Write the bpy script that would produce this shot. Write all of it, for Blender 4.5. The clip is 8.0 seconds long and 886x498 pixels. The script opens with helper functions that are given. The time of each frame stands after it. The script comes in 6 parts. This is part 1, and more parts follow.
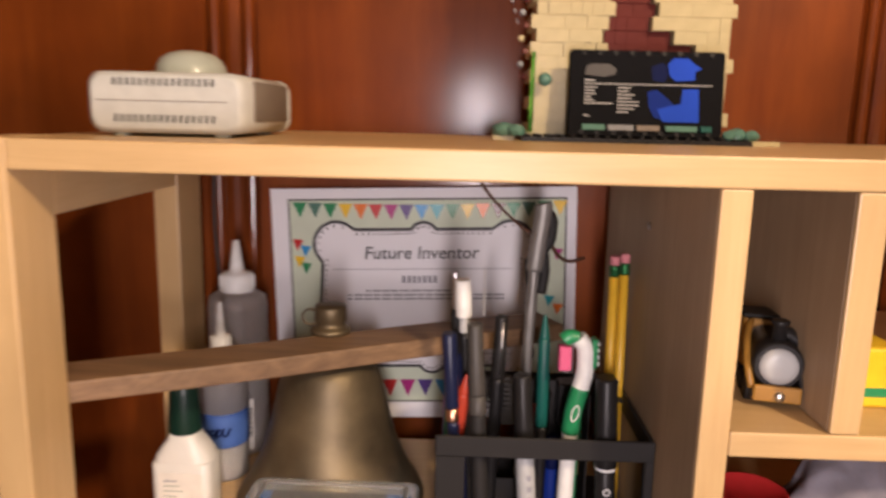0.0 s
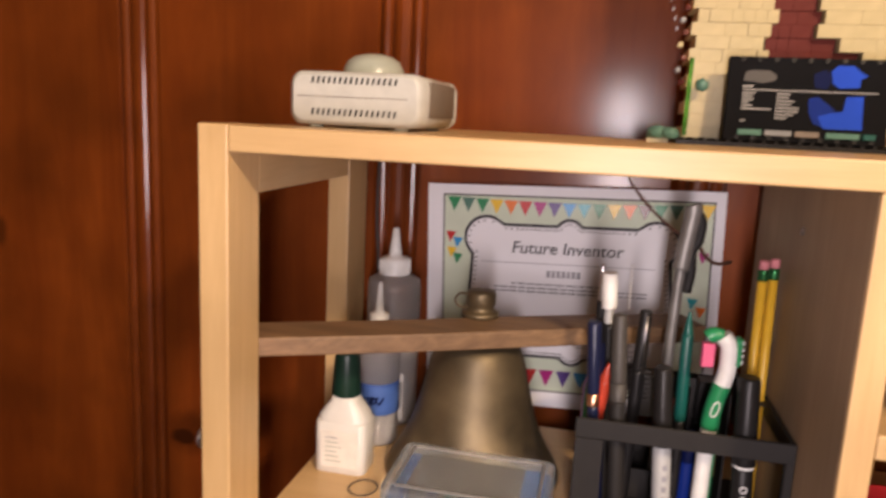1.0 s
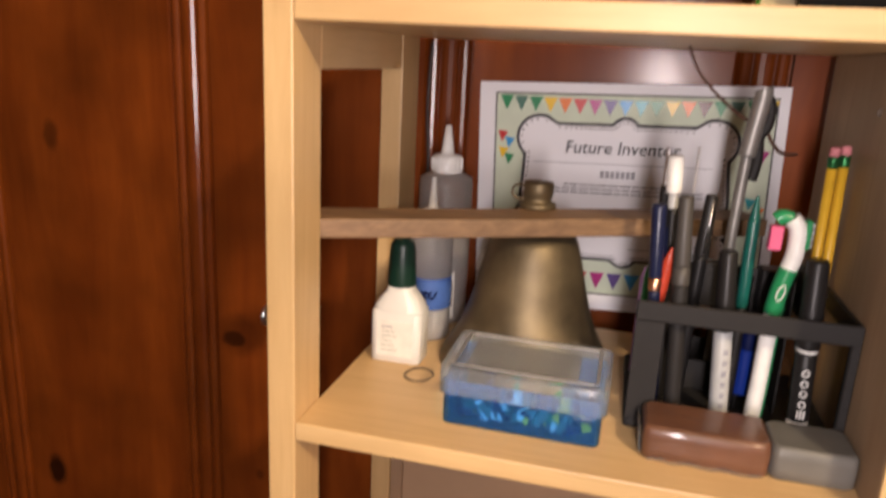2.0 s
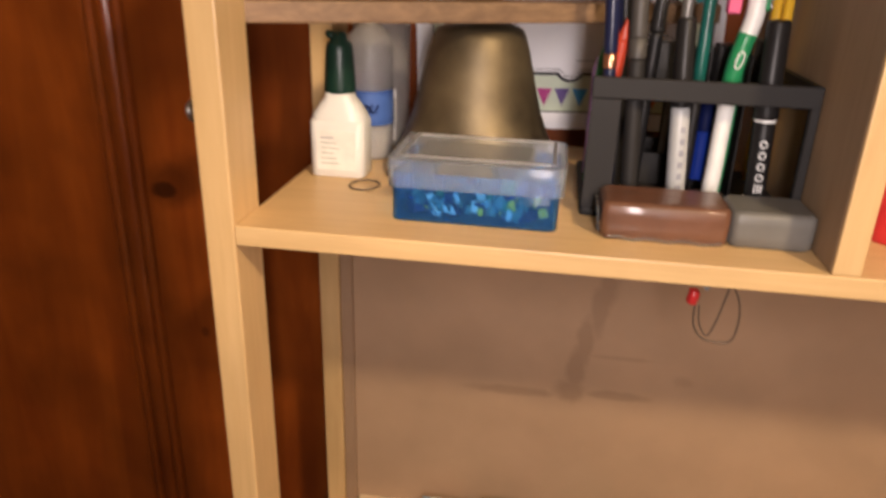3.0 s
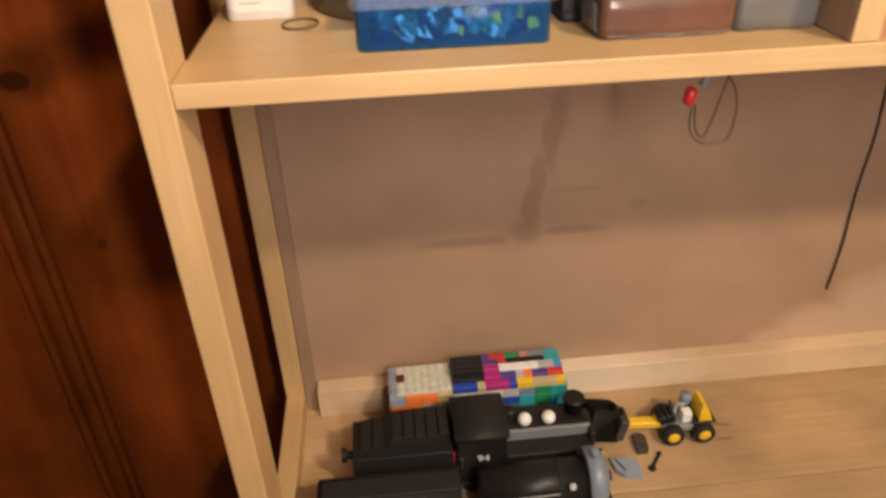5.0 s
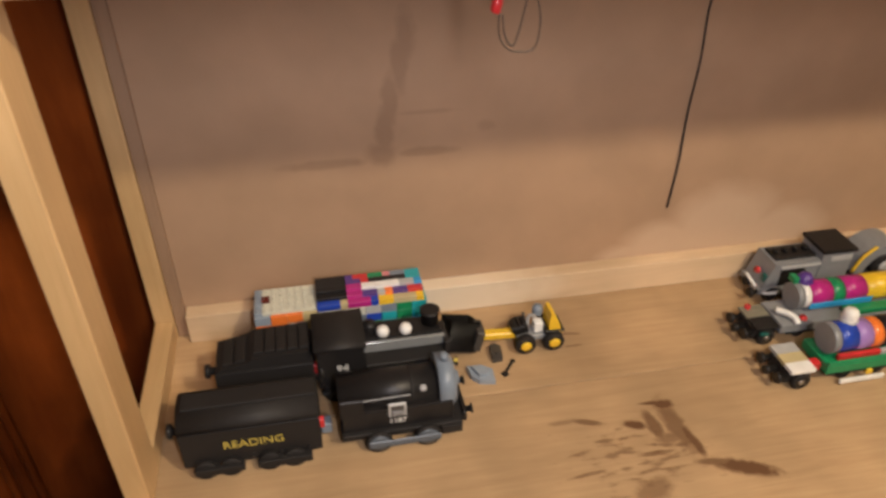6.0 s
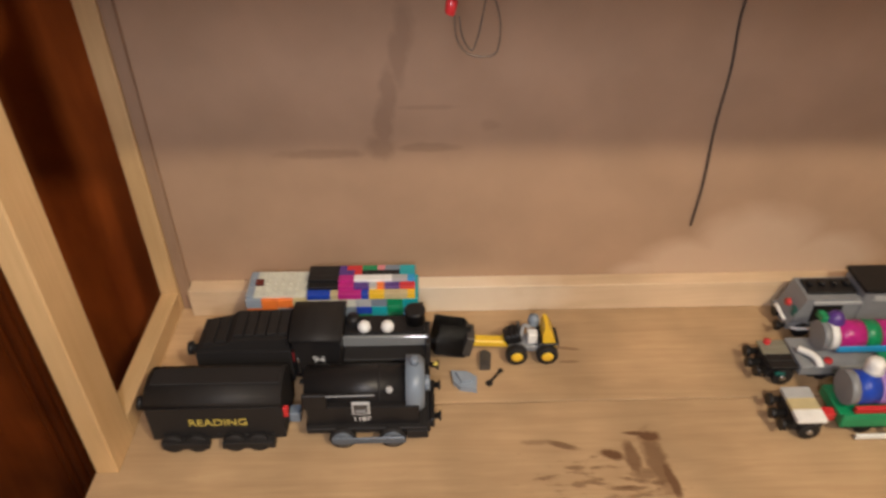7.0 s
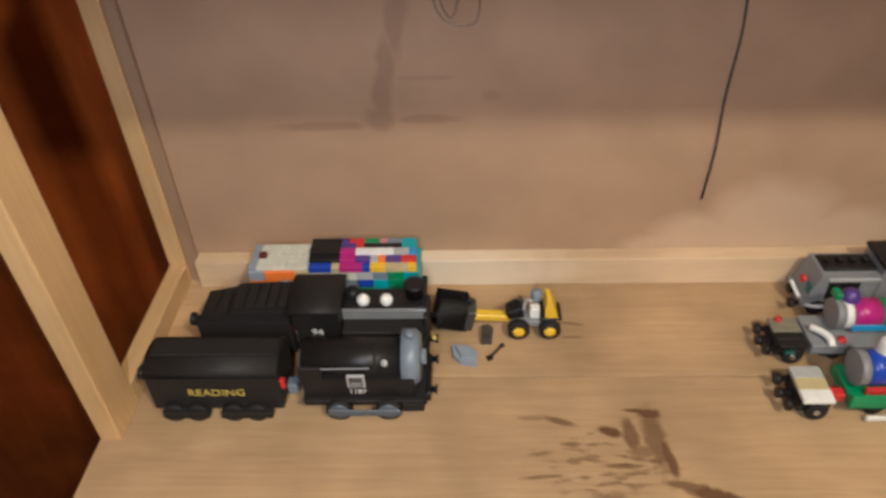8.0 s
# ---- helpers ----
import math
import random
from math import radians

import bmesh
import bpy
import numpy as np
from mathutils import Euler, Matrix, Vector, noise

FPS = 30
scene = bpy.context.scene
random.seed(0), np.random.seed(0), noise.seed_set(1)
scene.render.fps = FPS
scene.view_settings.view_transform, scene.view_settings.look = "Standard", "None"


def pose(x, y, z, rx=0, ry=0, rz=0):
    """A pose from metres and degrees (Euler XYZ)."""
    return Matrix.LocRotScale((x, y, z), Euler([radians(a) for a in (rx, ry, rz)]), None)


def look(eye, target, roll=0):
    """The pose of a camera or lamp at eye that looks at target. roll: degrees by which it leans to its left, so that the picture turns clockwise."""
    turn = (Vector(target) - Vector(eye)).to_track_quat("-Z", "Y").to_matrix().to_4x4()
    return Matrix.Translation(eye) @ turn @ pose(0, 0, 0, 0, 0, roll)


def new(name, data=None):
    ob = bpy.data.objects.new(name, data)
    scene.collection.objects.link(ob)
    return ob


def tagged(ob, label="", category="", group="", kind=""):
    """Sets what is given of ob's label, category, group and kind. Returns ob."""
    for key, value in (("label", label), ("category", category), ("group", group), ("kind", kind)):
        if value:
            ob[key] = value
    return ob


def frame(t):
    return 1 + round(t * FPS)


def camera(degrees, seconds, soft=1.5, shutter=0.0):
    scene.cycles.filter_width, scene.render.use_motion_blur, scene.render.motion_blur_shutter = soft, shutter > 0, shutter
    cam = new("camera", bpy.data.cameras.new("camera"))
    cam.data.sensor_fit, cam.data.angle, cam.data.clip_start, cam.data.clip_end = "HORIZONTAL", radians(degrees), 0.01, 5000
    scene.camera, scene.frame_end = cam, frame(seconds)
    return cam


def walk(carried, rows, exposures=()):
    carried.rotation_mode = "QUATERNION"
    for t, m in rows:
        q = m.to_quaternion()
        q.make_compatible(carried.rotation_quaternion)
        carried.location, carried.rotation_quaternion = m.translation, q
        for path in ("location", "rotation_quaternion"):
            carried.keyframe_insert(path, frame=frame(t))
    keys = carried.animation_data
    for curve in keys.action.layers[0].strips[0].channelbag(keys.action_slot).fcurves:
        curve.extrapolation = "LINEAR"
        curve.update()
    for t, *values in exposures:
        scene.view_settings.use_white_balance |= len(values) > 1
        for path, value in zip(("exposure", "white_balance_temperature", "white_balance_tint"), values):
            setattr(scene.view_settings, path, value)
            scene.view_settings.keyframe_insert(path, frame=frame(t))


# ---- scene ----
cam = camera(63.2, 8.0, 2.8, 0.5)
PATH = [
    (0, (0.064, 0.111, 1.491), (0.021, 2.077, 1.125), 1.4),
    (0.5, (0.059, 0.067, 1.489), (-0.186, 2.028, 1.181), 3.1),
    (1, (0.053, 0.07, 1.485), (-0.349, 1.996, 1.126), 2.8),
    (1.2, (0.06, 0.061, 1.479), (-0.391, 1.971, 1.095), 2.4),
    (2.3, (0.026, 0.058, 1.407), (-0.432, 1.918, 0.831), 3.0),
    (2.5, (0.043, 0.053, 1.379), (-0.449, 1.889, 0.758), 2.1),
    (3, (0.028, 0.065, 1.358), (-0.238, 1.897, 0.6), 1.7),
    (3.5, (-0.036, 0.096, 1.336), (-0.116, 1.903, 0.482), 0.3),
    (4, (-0.055, 0.107, 1.341), (-0.088, 1.87, 0.396), -1.4),
    (4.2, (-0.074, 0.109, 1.341), (-0.052, 1.856, 0.367), -1.0),
    (5.3, (-0.045, 0.103, 1.302), (0.155, 1.78, 0.231), -1.8),
    (5.5, (-0.033, 0.078, 1.299), (0.236, 1.751, 0.237), -0.9),
    (6, (-0.001, 0.048, 1.293), (0.332, 1.651, 0.146), 0.7),
    (6.5, (0.065, 0.055, 1.301), (0.298, 1.65, 0.118), 1.2),
    (7, (0.115, 0.064, 1.3), (0.157, 1.666, 0.103), 0.0),
    (7.5, (0.142, 0.071, 1.297), (-0.002, 1.662, 0.094), -2.5),
    (8, (0.156, 0.071, 1.296), (0.083, 1.625, 0.039), -2.3),
]
walk(cam, [(t, look(eye, target, roll)) for t, eye, target, roll in PATH], [(0, -0.12, 6250, 18), (1, -0.04, 6250, 18), (2.5, 0.10, 6350, 12), (4, 0.06, 6600, 16), (5.5, 0.09, 5950, 9), (7, 0.12, 5550, 8), (8, 0.13, 5200, 4)])

# ------------------------------------------------------------------ light
world = bpy.data.worlds.new("room_air")
scene.world = world
world.use_nodes = True
world.node_tree.nodes["Background"].inputs["Color"].default_value = (1.0, 0.86, 0.78, 1)
world.node_tree.nodes["Background"].inputs["Strength"].default_value = 0.05


CEILING_LAMP = (0.80, -0.60, 2.28)
# Added fixed fill light: stands in for the flash carried beside the camera.
FLASH_FILL = (0.095, -0.12, 1.39)
bulb = bpy.data.lights.new("ceiling_bulb_light", "POINT")
bulb.energy, bulb.shadow_soft_size, bulb.color = 78.0, 0.06, (1.0, 0.76, 0.48)
new("ceiling_bulb_light", bulb).location = CEILING_LAMP
fill_light = bpy.data.lights.new("flash_fill_light", "AREA")
fill_light.shape, fill_light.size, fill_light.size_y, fill_light.energy, fill_light.color = "RECTANGLE", 0.05, 0.34, 4.7, (1.0, 0.86, 0.81)
new("flash_fill_light", fill_light).matrix_basis = look(FLASH_FILL, (0.12, 0.775, 1.34))

# ------------------------------------------------------------------ small builders
def mesh_of(name, bm, mats):
    me = bpy.data.meshes.new(name)
    bm.normal_update()
    bm.to_mesh(me)
    bm.free()
    for m in (mats if isinstance(mats, (list, tuple)) else [mats]):
        me.materials.append(m)
    return me


def thing(name, loc, label, category, group="", kind="", turn=0):
    ob = new(name)
    ob.location = loc
    ob.rotation_euler = (0, 0, radians(turn))
    ob.empty_display_size = 0.02
    return tagged(ob, label, category, group, kind)


def part(name, bm, material, parent, label=""):
    ob = new(name, mesh_of(name, bm, material))
    ob.parent = parent
    return tagged(ob, label)


def solid(name, bm, material, loc, label, category, group="", kind="", turn=0):
    ob = new(name, mesh_of(name, bm, material))
    ob.location = loc
    ob.rotation_euler = (0, 0, radians(turn))
    return tagged(ob, label, category, group, kind)


def join(*bms):
    out = bms[0]
    for b in bms[1:]:
        me = bpy.data.meshes.new("join")
        b.to_mesh(me)
        b.free()
        out.from_mesh(me)
        bpy.data.meshes.remove(me)
    return out


def shift(bm, m):
    bmesh.ops.transform(bm, matrix=m, verts=bm.verts)
    return bm


def box(x0, x1, y0, y1, z0, z1, bevel=0.0, seg=2, smooth=False):
    bm = bmesh.new()
    bmesh.ops.create_cube(bm, size=1.0)
    for v in bm.verts:
        v.co = Vector((x0 + (v.co.x + 0.5) * (x1 - x0), y0 + (v.co.y + 0.5) * (y1 - y0), z0 + (v.co.z + 0.5) * (z1 - z0)))
    if bevel:
        bmesh.ops.bevel(bm, geom=bm.edges[:], offset=bevel, segments=seg, profile=0.5, affect="EDGES")
    for f in bm.faces:
        f.smooth = smooth
    return bm


def rounded(x0, x1, y0, y1, z0, z1, r, edge=0.001, seg=5):
    """A slab with round upright corners and softened rims."""
    pts = []
    for cx, cy, a in ((x1 - r, y1 - r, 0), (x0 + r, y1 - r, 90), (x0 + r, y0 + r, 180), (x1 - r, y0 + r, 270)):
        for i in range(seg + 1):
            b = radians(a + 90 * i / seg)
            pts.append((cx + r * math.cos(b), cy + r * math.sin(b)))
    cx, cy = (x0 + x1) / 2, (y0 + y1) / 2
    bm = bmesh.new()
    rings = []
    for z, k in ((z0, edge), (z0 + edge, 0), (z1 - edge, 0), (z1, edge)):
        fx, fy = 1 - 2 * k / (x1 - x0), 1 - 2 * k / (y1 - y0)
        rings.append([bm.verts.new((cx + (x - cx) * fx, cy + (y - cy) * fy, z)) for x, y in pts])
    n = len(pts)
    for a, b in zip(rings, rings[1:]):
        for i in range(n):
            bm.faces.new((a[i], a[(i + 1) % n], b[(i + 1) % n], b[i])).smooth = True
    bm.faces.new(rings[0][::-1])
    bm.faces.new(rings[-1])
    return bm


def lathe(profile, seg=32, cap=True):
    """Turns (radius, height) pairs round z."""
    bm = bmesh.new()
    rings = [[bm.verts.new((r * math.cos(2 * math.pi * i / seg), r * math.sin(2 * math.pi * i / seg), z)) for i in range(seg)] for r, z in profile]
    for a, b in zip(rings, rings[1:]):
        for i in range(seg):
            bm.faces.new((a[i], a[(i + 1) % seg], b[(i + 1) % seg], b[i])).smooth = True
    if cap:
        bm.faces.new(rings[0][::-1])
        bm.faces.new(rings[-1])
    return bm


def rod(p, q, profile, seg=14):
    """A turned rod from p to q; profile: (share of length, radius)."""
    p, q = Vector(p), Vector(q)
    d = q - p
    bm = lathe([(r, s * d.length) for s, r in profile], seg)
    return shift(bm, Matrix.Translation(p) @ d.to_track_quat("Z", "Y").to_matrix().to_4x4())


def tube(points, r, seg=8, steps=6, closed=False):
    """A round cord through points, smoothed."""
    pts = [Vector(p) for p in points]
    n = len(pts)
    path = []
    spans = n if closed else n - 1
    for i in range(spans):
        if closed:
            a, b, c, d = pts[(i - 1) % n], pts[i], pts[(i + 1) % n], pts[(i + 2) % n]
        else:
            a, b, c, d = pts[max(i - 1, 0)], pts[i], pts[i + 1], pts[min(i + 2, n - 1)]
        for k in range(steps):
            t = k / steps
            path.append(0.5 * ((2 * b) + (c - a) * t + (2 * a - 5 * b + 4 * c - d) * t * t + (3 * b - a - 3 * c + d) * t ** 3))
    if not closed:
        path.append(pts[-1])
    bm = bmesh.new()
    rings = []
    m = len(path)
    for i, p in enumerate(path):
        nxt = path[(i + 1) % m] if closed or i < m - 1 else p
        prv = path[(i - 1) % m] if closed or i > 0 else p
        d = (nxt - prv).normalized()
        u = d.cross(Vector((0.31, 0.52, 0.79))).normalized()
        w = d.cross(u)
        rings.append([bm.verts.new(p + r * (math.cos(2 * math.pi * k / seg) * u + math.sin(2 * math.pi * k / seg) * w)) for k in range(seg)])
    pairs = list(zip(rings, rings[1:])) + ([(rings[-1], rings[0])] if closed else [])
    for a, b in pairs:
        for k in range(seg):
            bm.faces.new((a[k], a[(k + 1) % seg], b[(k + 1) % seg], b[k])).smooth = True
    if not closed:
        bm.faces.new(rings[0][::-1])
        bm.faces.new(rings[-1])
    return bm


def prism(outline, z0, z1):
    """An outline in x, y, raised from z0 to z1."""
    bm = bmesh.new()
    lo = [bm.verts.new((x, y, z0)) for x, y in outline]
    hi = [bm.verts.new((x, y, z1)) for x, y in outline]
    n = len(outline)
    for i in range(n):
        bm.faces.new((lo[i], lo[(i + 1) % n], hi[(i + 1) % n], hi[i]))
    bm.faces.new(lo[::-1])
    bm.faces.new(hi)
    bmesh.ops.recalc_face_normals(bm, faces=bm.faces)
    return bm


UPRIGHT = pose(0, 0, 0, 90)          # turns x, y drawings to face the room


def lettering(name, words, size, m, material, parent, label="", bold=0.0, shear=0.0):
    cu = bpy.data.curves.new(name, "FONT")
    cu.body, cu.size, cu.align_x, cu.align_y, cu.extrude, cu.offset, cu.shear = words, size, "CENTER", "CENTER", 0.00015, bold, shear
    cu.resolution_u = 3
    tmp = new("tmp_text", cu)
    bpy.context.view_layer.update()
    me = bpy.data.meshes.new_from_object(tmp.evaluated_get(bpy.context.evaluated_depsgraph_get()))
    bpy.data.objects.remove(tmp)
    me.name = name
    me.materials.clear()
    me.materials.append(material)
    ob = new(name, me)
    ob.parent = parent
    ob.matrix_basis = m
    return tagged(ob, label)


# ------------------------------------------------------------------ materials
def shader(name, base, rough=0.5, metal=0.0, coat=0.0, coat_rough=0.1, spec=0.5, var=0.0, scale=40.0, stretch=(1, 1, 1), bump=0.0, bump_scale=None, transmission=0.0, ior=1.45, alt=None, fine=0.0):
    """A surface with colour variation at two scales and a fine relief."""
    mat = bpy.data.materials.new(name)
    mat.use_nodes = True
    nt = mat.node_tree
    b = nt.nodes["Principled BSDF"]
    b.inputs["Base Color"].default_value = (*base, 1)
    b.inputs["Roughness"].default_value = rough
    b.inputs["Metallic"].default_value = metal
    b.inputs["Coat Weight"].default_value = coat
    b.inputs["Coat Roughness"].default_value = coat_rough
    b.inputs["Specular IOR Level"].default_value = spec
    b.inputs["Transmission Weight"].default_value = transmission
    b.inputs["IOR"].default_value = ior
    co = nt.nodes.new("ShaderNodeTexCoord")
    mp = nt.nodes.new("ShaderNodeMapping")
    mp.inputs["Scale"].default_value = stretch
    nt.links.new(co.outputs["Object"], mp.inputs["Vector"])
    if var:
        n1 = nt.nodes.new("ShaderNodeTexNoise")
        n1.inputs["Scale"].default_value = scale
        n1.inputs["Detail"].default_value = 5
        nt.links.new(mp.outputs[0], n1.inputs["Vector"])
        mix = nt.nodes.new("ShaderNodeMixRGB")
        mix.inputs["Color1"].default_value = (*[c * (1 - var) for c in base], 1)
        other = alt if alt else [min(1, c * (1 + var)) for c in base]
        mix.inputs["Color2"].default_value = (*other, 1)
        ramp = nt.nodes.new("ShaderNodeValToRGB")
        ramp.color_ramp.elements[0].position, ramp.color_ramp.elements[1].position = 0.32, 0.68
        nt.links.new(n1.outputs["Fac"], ramp.inputs["Fac"])
        nt.links.new(ramp.outputs["Color"], mix.inputs["Fac"])
        nt.links.new(mix.outputs["Color"], b.inputs["Base Color"])
        rr = nt.nodes.new("ShaderNodeMapRange")
        rr.inputs["To Min"].default_value, rr.inputs["To Max"].default_value = rough * 0.85, min(1, rough * 1.15)
        nt.links.new(n1.outputs["Fac"], rr.inputs["Value"])
        nt.links.new(rr.outputs[0], b.inputs["Roughness"])
    if bump:
        n2 = nt.nodes.new("ShaderNodeTexNoise")
        n2.inputs["Scale"].default_value = bump_scale or scale * 6
        n2.inputs["Detail"].default_value = 4
        nt.links.new(mp.outputs[0], n2.inputs["Vector"])
        bp = nt.nodes.new("ShaderNodeBump")
        bp.inputs["Strength"].default_value = bump
        bp.inputs["Distance"].default_value = 0.001
        nt.links.new(n2.outputs["Fac"], bp.inputs["Height"])
        nt.links.new(bp.outputs[0], b.inputs["Normal"])
    return mat


def wood(name, dark, light, axis, rough=0.5, ring=9.0, stretch=14.0, coat=0.0, coat_rough=0.2, bump=0.15, blotch=0.25, knots=0.0, per_piece=0.0, spec=0.5):
    """Sawn timber with its grain along one axis, pores, blotches and, if wished, knots."""
    mat = bpy.data.materials.new(name)
    mat.use_nodes = True
    nt = mat.node_tree
    N, L = nt.nodes.new, nt.links.new
    b = nt.nodes["Principled BSDF"]
    b.inputs["Roughness"].default_value = rough
    b.inputs["Coat Weight"].default_value = coat
    b.inputs["Coat Roughness"].default_value = coat_rough
    b.inputs["Specular IOR Level"].default_value = spec
    co = N("ShaderNodeTexCoord")
    info = N("ShaderNodeObjectInfo")
    off = N("ShaderNodeVectorMath")
    off.operation = "MULTIPLY_ADD"
    L(info.outputs["Random"], off.inputs[0])
    off.inputs[1].default_value = (3.1, 5.3, 7.7) if per_piece else (0, 0, 0)
    L(co.outputs["Object"], off.inputs[2])
    mp = N("ShaderNodeMapping")
    s = [stretch] * 3
    s["xyz".index(axis)] = 1.0
    mp.inputs["Scale"].default_value = s
    L(off.outputs[0], mp.inputs["Vector"])
    bend = N("ShaderNodeTexNoise")
    bend.inputs["Scale"].default_value = 1.3
    bend.inputs["Detail"].default_value = 2
    L(mp.outputs[0], bend.inputs["Vector"])
    add = N("ShaderNodeVectorMath")
    add.operation = "MULTIPLY_ADD"
    L(bend.outputs["Color"], add.inputs[0])
    add.inputs[1].default_value = (0.9, 0.9, 0.9)
    L(mp.outputs[0], add.inputs[2])
    grain = N("ShaderNodeTexNoise")
    grain.inputs["Scale"].default_value = ring
    grain.inputs["Detail"].default_value = 6
    grain.inputs["Roughness"].default_value = 0.65
    L(add.outputs[0], grain.inputs["Vector"])
    ramp = N("ShaderNodeValToRGB")
    ramp.color_ramp.elements[0].position, ramp.color_ramp.elements[1].position = 0.3, 0.72
    ramp.color_ramp.elements[0].color, ramp.color_ramp.elements[1].color = (*dark, 1), (*light, 1)
    L(grain.outputs["Fac"], ramp.inputs["Fac"])
    big = N("ShaderNodeTexNoise")
    big.inputs["Scale"].default_value = 7.0
    big.inputs["Detail"].default_value = 3
    L(off.outputs[0], big.inputs["Vector"])
    mr = N("ShaderNodeMapRange")
    mr.inputs["From Min"].default_value, mr.inputs["From Max"].default_value = 0.3, 0.7
    mr.inputs["To Min"].default_value, mr.inputs["To Max"].default_value = 1 - blotch, 1 + blotch * 0.4
    L(big.outputs["Fac"], mr.inputs["Value"])
    mul = N("ShaderNodeMixRGB")
    mul.blend_type = "MULTIPLY"
    mul.inputs["Fac"].default_value = 1
    L(ramp.outputs["Color"], mul.inputs["Color1"])
    L(mr.outputs[0], mul.inputs["Color2"])
    out = mul.outputs["Color"]
    if knots:
        km = N("ShaderNodeMapping")
        ks = [3.2, 3.2, 3.2]
        ks["xyz".index(axis)] = 2.0
        km.inputs["Scale"].default_value = ks
        km.inputs["Location"].default_value = (0.37, 0.0, 0.21)
        L(off.outputs[0], km.inputs["Vector"])
        vor = N("ShaderNodeTexVoronoi")
        vor.inputs["Scale"].default_value = 1.15
        L(km.outputs[0], vor.inputs["Vector"])
        kr = N("ShaderNodeMapRange")
        kr.inputs["From Min"].default_value, kr.inputs["From Max"].default_value = 0.02, 0.13
        kr.inputs["To Min"].default_value, kr.inputs["To Max"].default_value = knots, 0.0
        L(vor.outputs["Distance"], kr.inputs["Value"])
        km2 = N("ShaderNodeMixRGB")
        L(kr.outputs[0], km2.inputs["Fac"])
        L(out, km2.inputs["Color1"])
        km2.inputs["Color2"].default_value = (dark[0] * 0.25, dark[1] * 0.2, dark[2] * 0.2, 1)
        out = km2.outputs["Color"]
    L(out, b.inputs["Base Color"])
    bp = N("ShaderNodeBump")
    bp.inputs["Strength"].default_value = bump
    bp.inputs["Distance"].default_value = 0.0015
    L(grain.outputs["Fac"], bp.inputs["Height"])
    L(bp.outputs[0], b.inputs["Normal"])
    return mat


def stained(mat, spots, colour, amount, ragged=42.0, break_up=1.5):
    """Dirt of its own shape: soft patches (centre, half size, strength) broken up by noise."""
    nt = mat.node_tree
    N, L = nt.nodes.new, nt.links.new
    b = nt.nodes["Principled BSDF"]
    base = b.inputs["Base Color"].links[0].from_socket
    co = N("ShaderNodeTexCoord")
    total = None
    rag = N("ShaderNodeTexNoise")
    rag.inputs["Scale"].default_value = ragged
    rag.inputs["Detail"].default_value = 5
    L(co.outputs["Object"], rag.inputs["Vector"])
    for centre, size, k, *turn in spots:
        mp = N("ShaderNodeMapping")
        mp.vector_type = "TEXTURE"
        mp.inputs["Rotation"].default_value = (0, 0, radians(turn[0]) if turn else 0)
        mp.inputs["Location"].default_value = centre
        mp.inputs["Scale"].default_value = size
        L(co.outputs["Object"], mp.inputs["Vector"])
        ln = N("ShaderNodeVectorMath")
        ln.operation = "LENGTH"
        L(mp.outputs[0], ln.inputs[0])
        ad = N("ShaderNodeMath")
        ad.operation = "MULTIPLY_ADD"
        L(rag.outputs["Fac"], ad.inputs[0])
        ad.inputs[1].default_value = break_up
        L(ln.outputs["Value"], ad.inputs[2])
        mr = N("ShaderNodeMapRange")
        mr.inputs["From Min"].default_value, mr.inputs["From Max"].default_value = 0.55 + 0.53 * break_up, 1.05 + 0.53 * break_up
        mr.inputs["To Min"].default_value, mr.inputs["To Max"].default_value = k, 0.0
        L(ad.outputs[0], mr.inputs["Value"])
        if total is None:
            total = mr.outputs[0]
        else:
            mx = N("ShaderNodeMath")
            mx.operation = "MAXIMUM"
            L(total, mx.inputs[0])
            L(mr.outputs[0], mx.inputs[1])
            total = mx.outputs[0]
    sc = N("ShaderNodeMath")
    sc.operation = "MULTIPLY"
    L(total, sc.inputs[0])
    sc.inputs[1].default_value = amount
    mix = N("ShaderNodeMixRGB")
    L(sc.outputs[0], mix.inputs["Fac"])
    L(base, mix.inputs["Color1"])
    mix.inputs["Color2"].default_value = (*colour, 1)
    L(mix.outputs["Color"], b.inputs["Base Color"])
    return mat


PINE_X = wood("sanded_birch_along_x", (0.58, 0.375, 0.165), (0.67, 0.455, 0.215), "x", rough=0.45, coat=0.15, coat_rough=0.3, blotch=0.17, bump=0.06)
PINE_Y = wood("sanded_birch_along_y", (0.58, 0.375, 0.165), (0.67, 0.455, 0.215), "y", rough=0.45, coat=0.15, coat_rough=0.3, blotch=0.17, bump=0.06)
PINE_Z = wood("sanded_birch_along_z", (0.58, 0.375, 0.165), (0.67, 0.455, 0.215), "z", rough=0.45, coat=0.15, coat_rough=0.3, blotch=0.17, bump=0.06)
DESK = wood("worn_desk_boards", (0.45, 0.298, 0.155), (0.56, 0.388, 0.21), "x", rough=0.5, blotch=0.3, stretch=18, per_piece=1, bump=0.08)
PALE = wood("pale_unfinished_pine", (0.62, 0.46, 0.28), (0.74, 0.57, 0.37), "x", rough=0.6, blotch=0.2, bump=0.08)
stained(PALE, [((0.10, 0.68, 0.77), (0.17, 0.1, 0.05), 1.0)], (0.80, 0.70, 0.54), 0.7, 30.0, 0.6)
# Brown set below the other boards: shade of the back corner as colour.
CORNER_SHADE = wood("corner_shade_along_z", (0.31, 0.20, 0.12), (0.38, 0.25, 0.155), "z", rough=0.6, blotch=0.2)
